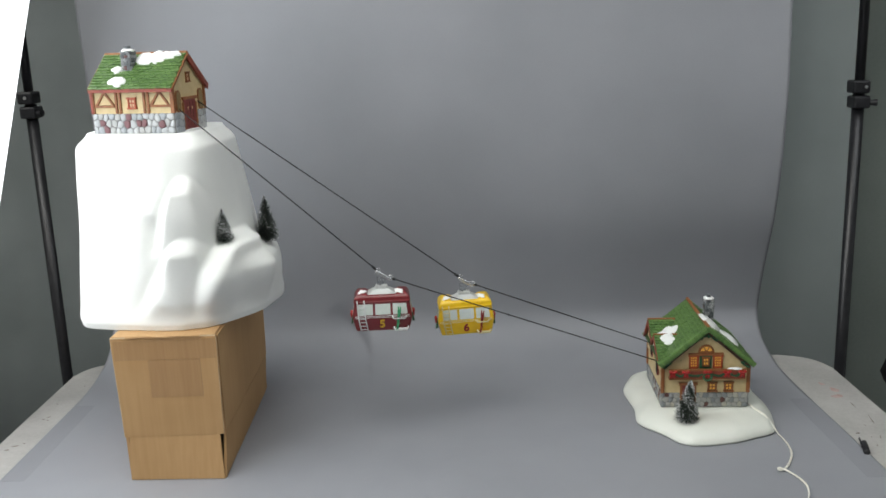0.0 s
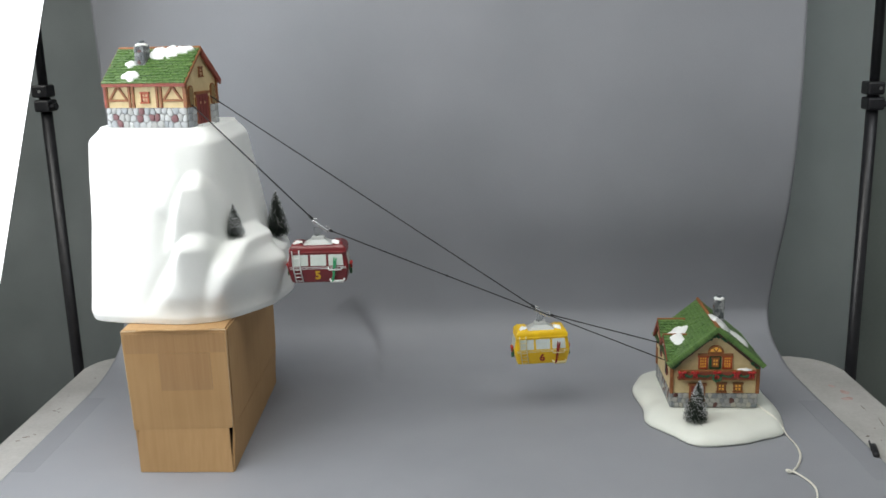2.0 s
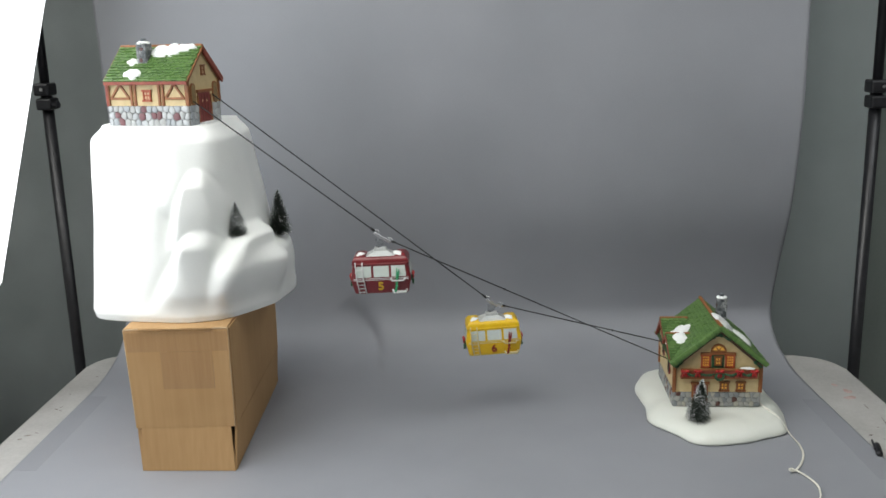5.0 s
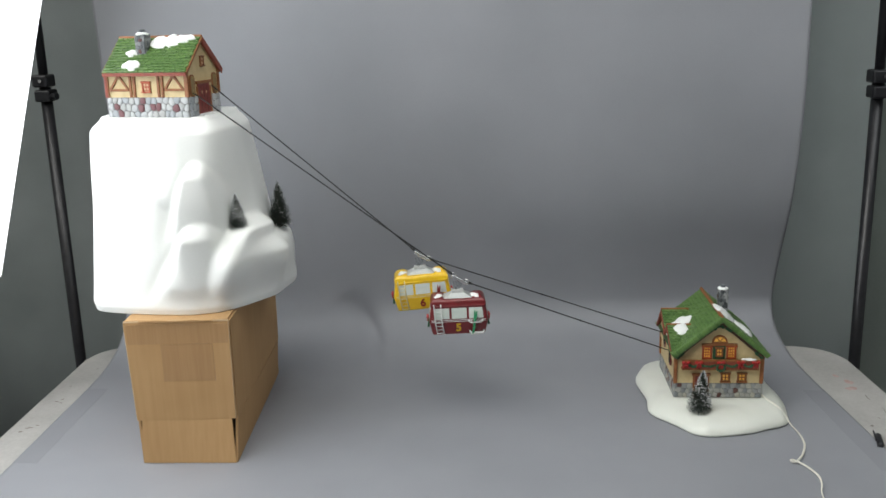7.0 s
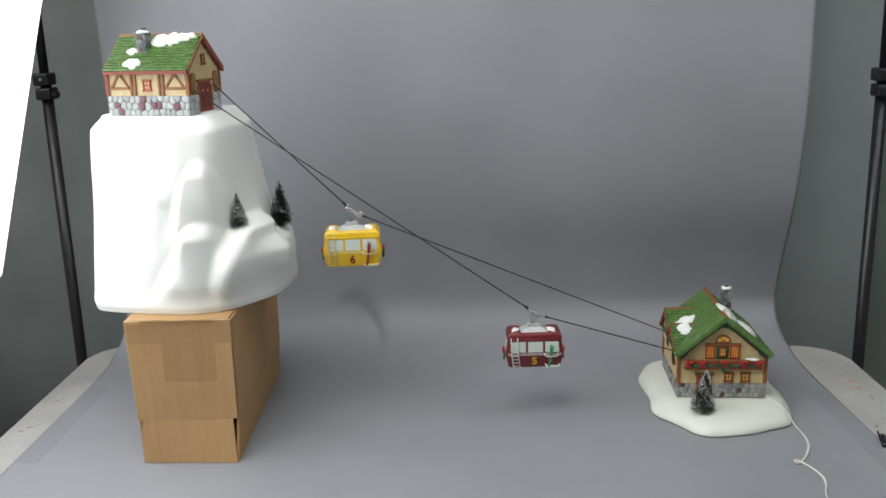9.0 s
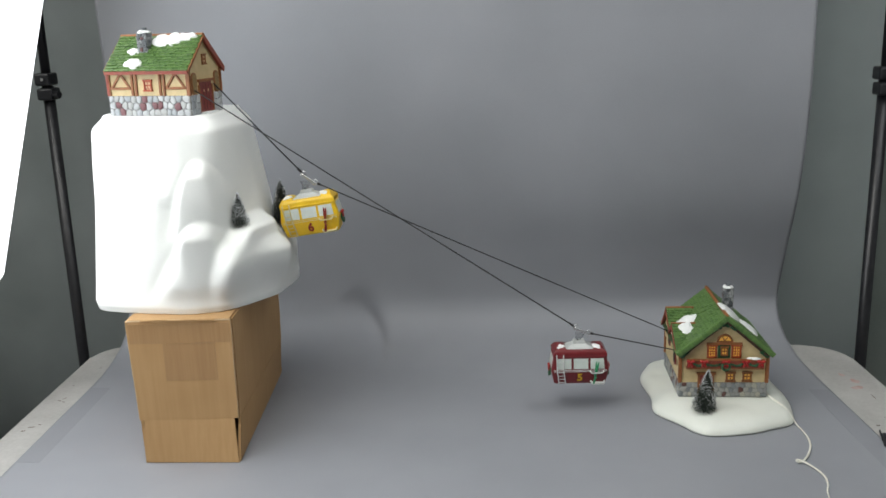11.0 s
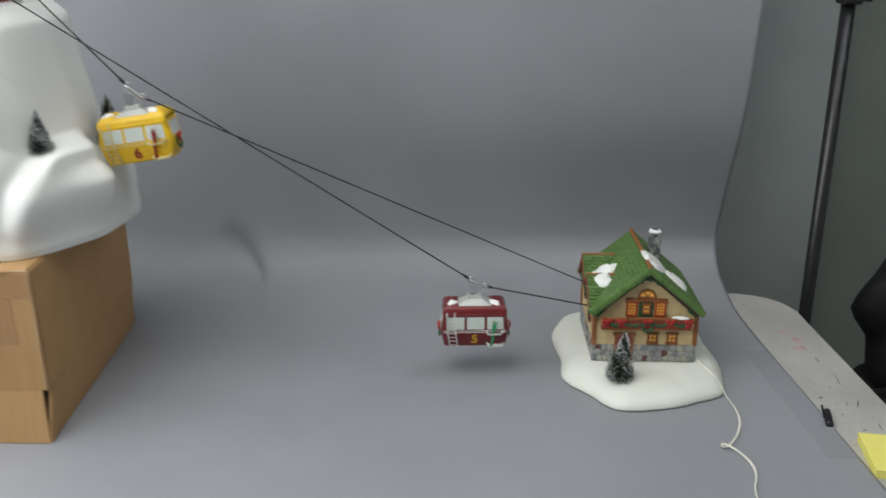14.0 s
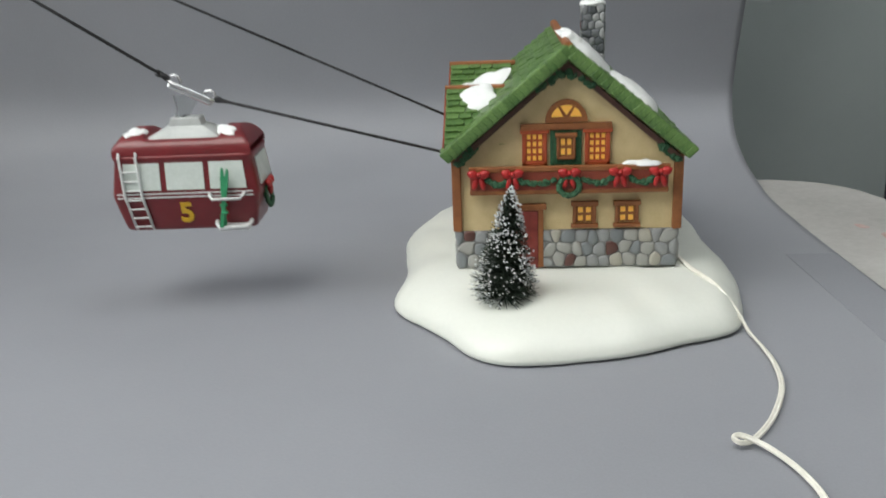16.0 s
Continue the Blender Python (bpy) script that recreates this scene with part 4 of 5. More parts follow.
    part("rail", box_bm(-0.0630, -0.0112, 0.0680, 0.0645, -0.0080, 0.0716, 0.0008), TIMBER, bal)
    part("front_board", box_bm(-0.0620, -0.0104, 0.0560, 0.0635, -0.0086, 0.0684), RED_TIMBER, bal)
    for x0, x1 in ((-0.052, -0.036), (-0.034, -0.006), (0.008, 0.030), (0.038, 0.056)):
        bm = bmesh.new()
        for i in range(30):
            q = rng.random()
            blob_bm((0.0022, 0.0017, 0.0018), i, 0.4, 1, 2.0, bm, pose(x0 + (x1 - x0) * q, -0.0113, 0.0642 - 0.0042 * math.sin(q * math.pi) + rng.uniform(-.001, .001)))
        part("swag", bm, GARLAND, bal)
    for x in (-0.0565, -0.0350, 0.0010, 0.0330, 0.0580):
        bm = blob_bm((0.0038, 0.0022, 0.0029), 1, 0.25, 2, 1.5, None, pose(x - 0.0036, -0.0128, 0.0675, 0, 25, 0))
        blob_bm((0.0038, 0.0022, 0.0029), 2, 0.25, 2, 1.5, bm, pose(x + 0.0036, -0.0128, 0.0675, 0, -25, 0))
        blob_bm((0.0018, 0.0022, 0.0018), 3, 0.2, 2, 1.5, bm, pose(x, -0.0136, 0.0675))
        blob_bm((0.0019, 0.0014, 0.0044), 4, 0.2, 2, 1.5, bm, pose(x - 0.0022, -0.0124, 0.0615, 0, 16, 0))
        blob_bm((0.0019, 0.0014, 0.0044), 5, 0.2, 2, 1.5, bm, pose(x + 0.0022, -0.0124, 0.0615, 0, -16, 0))
        part("bow", bm, BOW, bal, "red ribbon bow", smooth=True)
    bm = bmesh.new()
    for k in range(30):
        a = k * math.tau / 30
        blob_bm((0.0021, 0.0018, 0.0021), k, 0.4, 1, 2.0, bm, pose(0.0010 + 0.0064 * math.cos(a), -0.0122, 0.0585 + 0.0060 * math.sin(a)))
    part("wreath", bm, GARLAND, bal, "green wreath")
    part("snow", patch_bm(0.026, 0.008, 0.0024, 3, at=pose(0.0470, -0.0085, 0.0714)), SNOW_PAINT, bal, "white snow on the rail", smooth=True)
    # lower windows and the door
    for x in (0.0118, 0.0392):
        small_window(ch, front(x, 0.0288, -0.0002), 0.0152, 0.0162, PANE_GLOW, TIMBER)
    door = part("door_frame", box_bm(-0.0420, -0.0030, 0.0005, -0.0150, 0.0004, 0.0440, 0.0006), TIMBER, ch)
    part("door", box_bm(-0.0385, -0.0036, 0.0005, -0.0185, -0.0026, 0.0400, 0.0004), DOOR_RED, door, "dark red door")
    part("lintel", box_bm(-0.0440, -0.0046, 0.0408, -0.0130, -0.0002, 0.0448, 0.0006), TIMBER, door)
    # two cross gables over the cable openings
    for ya, za, yf, zf, yb, zb, xi in ((0.050, 0.1125, 0.002, 0.0825, 0.080, 0.0900, -0.034), (0.110, 0.1215, 0.066, 0.0950, 0.150, 0.0820, -0.034)):
        x0 = -0.0790
        gb = part("cross_gable", prism_bm([(yf, zf), (ya, za), (yb, zb), (yb - 0.003, zb - 0.003), (ya, za - 0.006), (yf + 0.003, zf - 0.003)], x0, xi, "x", 0.0005), SHINGLE_BED, ch, "small shingled gable over a cable opening")
        part("gable_wall", prism_bm([(yf + 0.010, 0.06), (yf + 0.010, zf + 0.0025), (ya, za - 0.006), (yb - 0.008, zb + 0.002), (yb - 0.008, 0.06)], -hw - 0.0022, xi, "x"), STUCCO, gb)
        part("gable_board", prism_bm([(yf + 0.001, zf - 0.0006), (ya, za - 0.0012), (yb - 0.001, zb - 0.0006), (yb - 0.003, zb - 0.005), (ya, za - 0.008), (yf + 0.004, zf - 0.005)], x0 - 0.0012, x0 + 0.003, "x"), RED_TIMBER, gb)
        lf = math.hypot(ya - yf, za - zf)
        lay_shingles(gb, (x0, yf, zf + 0.0004), (1, 0, 0), (0, ya - yf, za - zf), xi - x0, lf, 0.0086, 0.0066, 0.0019, True, None, 5)
        lb = math.hypot(yb - ya, za - zb)
        lay_shingles(gb, (xi, yb, zb + 0.0004), (-1, 0, 0), (0, ya - yb, za - zb), xi - x0, lb, 0.0086, 0.0066, 0.0019, False, None, 6)
        part("ridge_cap", tube_bm([(x0 - 0.001, ya, za + 0.001), (xi + 0.003, ya, za + 0.001)], 0.0022, 8), TIMBER, gb, "brown ridge cap")
    for y, z in ((0.037, 0.0665), (0.092, 0.0800)):
        bm = prism_bm(rounded_rect(y - 0.009, z - 0.022, y + 0.009, z + 0.010, 0.008, 5), -hw - 0.0034, -hw - 0.0016, "x")
        op = part("cable_opening", bm, DOOR_RED, ch, "arched opening where the cable enters")
        # flat near-black plate, painted as the shade inside the opening
        part("arch_fill", prism_bm(rounded_rect(y - 0.006, z - 0.018, y + 0.006, z + 0.007, 0.0055, 5), -hw - 0.0042, -hw - 0.0033, "x"), HOLLOW_AND_JOINT, op)
    # chimney and roof snow
    build_chimney(ch, 0.0245, 0.098, 0.100, 0.1640, 0.0155, 3, STONE_DARK)
    def on_right(x, y):
        return (x, y, 0.1445 - (abs(x) * 0.834) + 0.0030)
    for cx, cy, w, h, s in ((0.0125, 0.040, 0.062, 0.046, 1), (0.0465, 0.040, 0.036, 0.050, 2)):
        part("roof_snow", patch_bm(w, h, 0.0052, s, at=basis_pose(on_right(cx, cy), (0, 1, 0), (-math.cos(slope), 0, math.sin(slope)))), SNOW_PAINT, ch, "white snow patch on the roof", smooth=True)
    part("roof_snow", patch_bm(0.020, 0.016, 0.0045, 7, at=basis_pose((0.003, 0.026, 0.1470), (0, 1, 0), (-0.8, 0, 0.5))), SNOW_PAINT, ch, "white snow patch on the roof", smooth=True)
    bm = patch_bm(0.029, 0.029, 0.0042, 5, at=basis_pose((-0.0545, 0.041, 0.1078), (1, 0, 0), (0, 0.85, 0.52)))
    patch_bm(0.052, 0.023, 0.0040, 9, bm, basis_pose((-0.0575, 0.059, 0.1095), (0.78, 0.35, 0.52), (-0.4, 0.8, 0.2)))
    patch_bm(0.026, 0.024, 0.0040, 4, bm, basis_pose((-0.0600, 0.050, 0.1090), (1, 0, 0), (0, 0.85, 0.52)))
    part("roof_snow", bm, SNOW_PAINT, ch, "white snow patch between the gables", smooth=True)
    return ch


build_chalet()


def build_cord():
    """The lamp cord: out of the chalet's corner, over the base, looping on the paper."""
    pts = [(0.5475, 1.02, 0.0280), (0.555, 0.995, 0.0238), (0.566, 0.970, 0.0210), (0.5755, 0.952, 0.0110), (0.580, 0.936, 0.0032), (0.5825, 0.915, 0.0028), (0.5832, 0.892, 0.0028), (0.5790, 0.864, 0.0028), (0.5660, 0.833, 0.0028), (0.5520, 0.812, 0.0030),
           (0.5440, 0.8050, 0.0045), (0.5400, 0.8060, 0.0062), (0.5430, 0.8085, 0.0066), (0.5500, 0.8065, 0.0050), (0.5580, 0.799, 0.0030), (0.5650, 0.782, 0.0028), (0.5680, 0.762, 0.0028), (0.5640, 0.740, 0.0028), (0.5570, 0.720, 0.0028), (0.5550, 0.69, 0.0028), (0.57, 0.64, 0.0028), (0.60, 0.55, 0.0028), (0.64, 0.40, 0.0028)]
    fine = []
    m = len(pts) - 1
    for k in range(m * 8 + 1):
        s = k / 8
        i = min(int(s), m - 1)
        u = s - i
        p = [Vector(pts[max(0, min(m, j))]) for j in (i - 1, i, i + 1, i + 2)]
        fine.append(0.5 * (2 * p[1] + (p[2] - p[0]) * u + (2 * p[0] - 5 * p[1] + 4 * p[2] - p[3]) * u * u + (3 * p[1] - p[0] - 3 * p[2] + p[3]) * u ** 3))
    bm = None
    for o in (-0.0007, 0.0007):
        line = []
        for i, p in enumerate(fine):
            d = (fine[min(i + 1, len(fine) - 1)] - fine[max(i - 1, 0)]).normalized()
            a = i * 0.055
            n = Vector((-d.y, d.x, 0)).normalized()
            line.append(p + (n * math.cos(a) + Vector((0, 0, 1)) * abs(math.sin(a)) * 0.6) * o)
        bm = tube_bm(line, 0.00095, 8, bm)
    return tagged(part("lamp_cord", bm, CORD_WHITE, smooth=True), "twin cream lamp cord looping over the grey paper", "cord")


build_cord()


# ---- the upper station on the mountain ----
def build_station():
    L, W = 0.1375, 0.092
    hl, hw = L / 2, W / 2
    st, ev, ap = 0.0305, 0.0690, 0.111
    hs = thing("mountain_station", pose(-0.4095, 0.9340, 0.5250, 0, 0, -11.25), "half-timbered model cable car station with a green shingle roof", "model house")
    part("wall", prism_bm([(-hw, 0.001), (hw, 0.001), (hw, ev), (0, ap), (-hw, ev)], -hl, hl, "x", 0.0008), STUCCO, hs, "cream stucco walls")
    base = part("stone_base", box_bm(-hl - 0.001, -hw - 0.001, 0, hl + 0.001, hw + 0.001, st, 0.001), MORTAR, hs, "painted field stones, pale grey with a few dark red")
    lay_stones(base, (-hl, -hw - 0.0012, 0.0003), (1, 0, 0), (0, 0, 1), L, st, 0.0096, 21, STONE_PALE)
    lay_stones(base, (hl + 0.0012, -hw, 0.0003), (0, 1, 0), (0, 0, 1), 0.026, st, 0.0100, 22, STONE_PALE)
    lay_stones(base, (hl + 0.0012, 0.018, 0.0003), (0, 1, 0), (0, 0, 1), hw - 0.018, st, 0.0100, 23, STONE_PALE)
    # timber framing on the long wall
    y = -hw
    def beam(a, b, w=0.0042, name="beam"):
        a, b = Vector((a[0], a[1])), Vector((b[0], b[1]))
        d = b - a
        m = pose((a.x + b.x) / 2, y, (a.y + b.y) / 2, 0, -math.degrees(math.atan2(d.y, d.x)), 0)
        part(name, box_bm(-d.length / 2, -0.0020, -w / 2, d.length / 2, 0.0006, w / 2, 0.0005), TIMBER, hs, at=m)
    for x in (-0.0665, -0.0270, -0.0205, 0.0205, 0.0270, 0.0665):
        beam((x, st), (x, ev - 0.001))
    beam((-0.067, ev - 0.003), (0.067, ev - 0.003), 0.0046, "wall_plate")
    for s in (-1, 1):
        beam((s * 0.0640, st + 0.011), (s * 0.030, st + 0.011), 0.0036)
        beam((s * 0.0615, st + 0.012), (s * 0.0465, ev - 0.006), 0.0036, "brace")
        beam((s * 0.0315, st + 0.012), (s * 0.0465, ev - 0.006), 0.0036, "brace")
    small_window(hs, pose(0.0, y - 0.0002, st + 0.0075, 0, 0, 180), 0.0138, 0.0160, PANE_DIM, SHUTTER)
    # gable with door, arched openings and a little window
    gx = hl
    for yy in (-hw, hw):
        part("corner_post", box_bm(gx - 0.0025, yy - 0.0025, st, gx + 0.0022, yy + 0.0025, ev, 0.0006), TIMBER, hs)
        part("corner_post", box_bm(-gx - 0.0022, yy - 0.0025, st, -gx + 0.0025, yy + 0.0025, ev, 0.0006), RED_TIMBER, hs)
    door = part("door", box_bm(gx - 0.0005, -0.0190, 0.003, gx + 0.0016, 0.0160, 0.0490, 0.0005), DOOR_RED, hs, "dark red double door")
    part("lintel", box_bm(gx - 0.0002, -0.0228, 0.0480, gx + 0.0034, 0.0200, 0.0525, 0.0006), TIMBER, door)
    for yy in (-0.0205, 0.0175):
        part("door_post", box_bm(gx - 0.0002, yy - 0.0015, 0.003, gx + 0.0026, yy + 0.0015, 0.0440, 0.0005), TIMBER, door)
    for yy in (-0.008, 0.005):
        part("pane", box_bm(gx + 0.0015, yy - 0.0012, 0.033, gx + 0.0020, yy + 0.0012, 0.037), PANE_DIM, door)
    for yy in (-0.0100, -0.0015, 0.0070):
        part("plank_line", box_bm(gx + 0.0014, yy - 0.0003, 0.004, gx + 0.0019, yy + 0.0003, 0.044), HOLLOW_AND_JOINT, door)
    part("door_step", box_bm(gx, -0.020, 0.0, gx + 0.010, 0.018, 0.0035, 0.001), SNOW_PAINT, hs)
    for yy in (-0.0330, 0.0330):
        bm = prism_bm(rounded_rect(yy - 0.0072, 0.0300, yy + 0.0072, 0.0630, 0.0068, 6), gx - 0.0004, gx + 0.0014, "x")
        op = part("cable_opening", bm, TIMBER, hs, "arched opening where the cable leaves")
        # olive-brown pane set flat in the arch
        part("arch_fill", prism_bm(rounded_rect(yy - 0.0050, 0.0320, yy + 0.0050, 0.0608, 0.0048, 6), gx + 0.0008, gx + 0.0020, "x"), OLIVE_PANE, op)
    small_window(hs, pose(gx + 0.0002, 0.0, 0.0740, 0, 0, -90), 0.0105, 0.0150, PANE_DIM, TIMBER, 2, 2, True)
    # roof
    e0 = hw + 0.0085
    zr, ze = 0.1170, 0.0668
    x0, x1 = -hl + 0.0005, hl + 0.0045
    rf = part("roof", prism_bm([(-e0, ze), (0, zr), (e0, ze), (e0 - 0.002, ze - 0.0035), (0, zr - 0.005), (-e0 + 0.002, ze - 0.0035)], x0, x1, "x", 0.0005), SHINGLE_BED, hs, "green shingle roof with patches of snow")
    run = math.hypot(e0, zr - ze)
    cs, sn = e0 / run, (zr - ze) / run
    lay_shingles(rf, (x0, -e0, ze + 0.0005), (1, 0, 0), (0, cs, sn), x1 - x0, run, 0.0090, 0.0055, 0.0021, True, None, 31)
    lay_shingles(rf, (x1, e0, ze + 0.0005), (-1, 0, 0), (0, -cs, sn), x1 - x0, run, 0.0090, 0.0055, 0.0021, False, None, 32)
    for s in (-1, 1):
        for x in (x0, x1):
            deep = 0.0030 if s < 0 else 0.0095
            bm = prism_bm([(s * e0, ze + 0.0012), (0, zr + 0.0012), (0, zr - deep), (s * (e0 - 0.002), ze - deep * 0.7)], x - 0.0012, x + 0.0012, "x")
            part("barge_board", bm, TIMBER if s < 0 else RED_TIMBER, rf, "red-brown barge board")
        bm = prism_bm([(s * (e0 - 0.003), ze - 0.0036), (0, zr - 0.0052), (0, zr - 0.0066), (s * (e0 - 0.004), ze - 0.0050)], hl + 0.0004, x1 - 0.0014, "x")
        part("soffit", bm, RED_TIMBER, rf, "dark red underside of the roof edge")
    part("eave_board", box_bm(x0, -e0 - 0.0010, ze - 0.0045, x1, -e0 + 0.0014, ze + 0.0006, 0.0005), RED_TIMBER, rf)
    part("ridge_cap", tube_bm([(x0, 0, zr + 0.001), (x1, 0, zr + 0.001)], 0.0026, 8), TIMBER, rf, "brown ridge cap")
    build_chimney(hs, -0.0150, -0.020, 0.085, 0.1230, 0.0165, 9, STONE_DARK)
    def on_front(x, y):
        return (x, y, zr + y * sn / cs + 0.0018)
    for lumps in (((0.008, 0.0135, 0.030, 0.030, 2), (0.026, 0.0120, 0.034, 0.027, 3), (0.042, 0.0085, 0.030, 0.018, 8), (0.056, 0.0055, 0.026, 0.010, 5)),
                  ((-0.0215, 0.0610, 0.032, 0.020, 4),), ((-0.0310, 0.0370, 0.019, 0.014, 6),)):
        bm = bmesh.new()
        for cx, down, w, h, k in lumps:
            patch_bm(w, h, 0.0052, k, bm, basis_pose(on_front(cx, -down * cs), (1, 0, 0), (0, cs, sn)))
        part("roof_snow", bm, SNOW_PAINT, hs, "white snow patch on the roof", smooth=True)
    return hs


build_station()


# ---- small things on the table ----
def build_marker():
    mk = thing("marker_clip", pose(0.7000, 0.888, -0.002, 0, 0, -14), "black plastic marker cap lying on the table edge", "marker")
    part("barrel", tube_bm([(0, -0.026, 0.0052), (0, -0.024, 0.0052), (0, 0.010, 0.0052), (0, 0.012, 0.0052)], [0.0036, 0.0050, 0.0050, 0.0036], 14), BLACK, mk, smooth=True)
    part("clip", box_bm(-0.0062, -0.010, 0.005, -0.0038, 0.024, 0.0085, 0.0008), BLACK, mk)
    return mk


def build_pad():
    pd = thing("note_pad", pose(0.7500, 0.788, -0.002, 0, 0, -8), "pad of square yellow sticky notes", "note pad")
    part("paper_block", box_bm(-0.038, -0.042, 0, 0.038, 0.042, 0.011, 0.0004), PAD, pd)
    part("top_sheet", box_bm(-0.038, -0.042, 0.0112, 0.038, 0.042, 0.0116, m=pose(0, 0, 0, 0.6, 0, 0.6)), PAD, pd)
    return pd


build_marker()
build_pad()


# ---- the cable cars ----
def number_mesh(text, size, mat):
    """A numeral as a thin solid, in the built-in font, standing in the xz plane and facing -y."""
    cu = bpy.data.curves.new("numeral", "FONT")
    cu.body, cu.size, cu.extrude, cu.offset = text, size, 0.0003, size * 0.03
    cu.align_x, cu.align_y = "CENTER", "CENTER"
    ob = new("numeral", cu)
    bpy.context.view_layer.update()
    me = bpy.data.meshes.new_from_object(ob.evaluated_get(bpy.context.evaluated_depsgraph_get()))
    bpy.data.objects.remove(ob)
    me.transform(pose(0, 0, 0, 90, 0, 0))
    me.materials.clear()
    me.materials.append(mat)
    return me


def build_car(label, paint, number, number_mat, ski_mat, trim):
    """The origin lies on the cable, in the middle of the hanger; the cabin hangs below."""
    car = thing("cable_car", pose(0, 0, 0), label, "cable car", "cable cars on the two cables")
    ox, oz = -0.0055, -0.0890
    # height, half length, half width
    hull = ((0.0, 0.0440, 0.0180), (0.0008, 0.0456, 0.0195), (0.0030, 0.0464, 0.0205), (0.0140, 0.0490, 0.0232), (0.0225, 0.0508, 0.0250), (0.0245, 0.0511, 0.0252),
            (0.0275, 0.0508, 0.0250), (0.0380, 0.0492, 0.0240), (0.0470, 0.0477, 0.0231), (0.0482, 0.0483, 0.0240), (0.0500, 0.0483, 0.0240), (0.0506, 0.0474, 0.0232))
    bm = bmesh.new()
    rings, n, e = [], 96, 2 / 15.0
    for z, a, b in hull:
        ring = []
        for k in range(n):
            c, s = math.cos(k * math.tau / n), math.sin(k * math.tau / n)
            ring.append(bm.verts.new((ox + 0.940 * a * math.copysign(abs(c) ** e, c), b * math.copysign(abs(s) ** e, s), oz + z)))
        rings.append(ring)
    for r0, r1 in zip(rings, rings[1:]):
        for k in range(n):
            bm.faces.new((r0[k], r0[(k + 1) % n], r1[(k + 1) % n], r1[k]))
    bm.faces.new(rings[0][::-1])
    bm.faces.new(rings[-1])
    cab = part("cabin", bm, paint, car, "glossy enamel cabin", smooth=True)
    # barrel roof, higher at its ends than under the grey plate
    bm, last = bmesh.new(), None
    for i in range(61):
        u = -1 + i / 30
        x = 0.0446 * u
        rise = 0.0158 * (1 - max(0.0, (abs(x) - 0.0330) / 0.0140) ** 2.0) - 0.0056 * (1 - min(1.0, max(0.0, (abs(x) - 0.0232) / 0.0035)))
        row = []
        for k in range(25):
            v = -1 + k / 12
            row.append(bm.verts.new((ox + x, 0.0232 * math.sin(v * math.pi / 2), oz + 0.0498 + max(0.0005, min(rise, 0.0158 * math.cos(v * math.pi / 2) ** 0.75)))))
        for k in range(24 if last else 0):
            bm.faces.new((last[k], last[k + 1], row[k + 1], row[k]))
        last = row
    part("roof", bm, paint, cab, "rounded enamel roof", smooth=True)
    # side windows, tilted with the wall
    tilt = math.degrees(math.atan2(0.0250 - 0.0231, 0.047 - 0.0275))
    for side in (-1, 1):
        for i, (x0, x1) in enumerate(((-0.0385, -0.0150), (-0.0112, 0.0132), (0.0170, 0.0392))):
            sl = 0.0012
            out = [(x0 - (sl if i == 0 else 0), -0.0088), (x1 + (sl if i == 2 else 0), -0.0088), (x1 - (0.0005 if i == 2 else 0), 0.0088), (x0 + (0.0005 if i == 0 else 0), 0.0088)]
            bm = prism_bm(out, -0.0006, 0.0004, "y")
            part("window", bm, PANE_WHITE, cab, "frosted white window", at=pose(ox, side * 0.02425, oz + 0.0372, side * tilt, 0, 0))
    slope = math.degrees(math.atan2(0.0508 - 0.0477, 0.0195))
    for s in (-1, 1):
        bm = prism_bm([(-0.0165, -0.0088), (0.0165, -0.0088), (0.0150, 0.0088), (-0.0150, 0.0088)], -0.0004, 0.0006, "x")
        part("end_window", bm, PANE_WHITE, cab, "frosted white window", at=pose(ox + s * 0.0464, 0, oz + 0.0372, 0, -s * slope, 0))
        # wreath and bow on the end
        bm = bmesh.new()
        for k in range(22):
            a = k * math.tau / 22
            blob_bm((0.0018, 0.0022, 0.0022), k, 0.4, 1, 2, bm, pose(ox + s * (0.0487 - 0.0012 * math.sin(a)), 0.0075 * math.cos(a), oz + 0.0175 + 0.0075 * math.sin(a)))
        part("wreath", bm, GARLAND, cab, "dark green wreath")
        bm = blob_bm((0.0024, 0.0040, 0.0030), 1, 0.25, 2, 1.5, None, pose(ox + s * 0.0503, -0.0038, oz + 0.0265))
        blob_bm((0.0024, 0.0040, 0.0030), 2, 0.25, 2, 1.5, bm, pose(ox + s * 0.0503, 0.0038, oz + 0.0265))
        blob_bm((0.0022, 0.0020, 0.0045), 3, 0.25, 2, 1.5, bm, pose(ox + s * 0.0500, 0, oz + 0.0215))
        part("bow", bm, BOW, cab, "red bow", smooth=True)
    # belt lines
    for z, b in ((0.0238, 0.02530), (0.0262, 0.02525)):
        part("belt_line", box_bm(ox - 0.0440, -b - 0.0004, oz + z - 0.0004, ox + 0.0440, -b + 0.0006, oz + z + 0.0004), trim, cab, "thin white line")
    # ladder from the roof's edge to the sill
    rail = [(-0.0020, -0.0247, 0.0535), (-0.0020, -0.0262, 0.0500), (-0.0010, -0.0265, 0.0250), (0.0022, -0.0222, 0.0020)]
    lad = part("ladder", tube_bm([(ox - 0.0375 + p[0], p[1], oz + p[2]) for p in rail], 0.0009, 8), trim, cab, "small white ladder", smooth=True)
    part("rail", tube_bm([(ox - 0.0265 + p[0], p[1], oz + p[2]) for p in rail], 0.0009, 8), trim, lad, smooth=True)
    for k in range(7):
        q = 0.004 + 0.0062 * k
        yy = -0.0226 - 0.0040 * min(1, q / 0.0235)
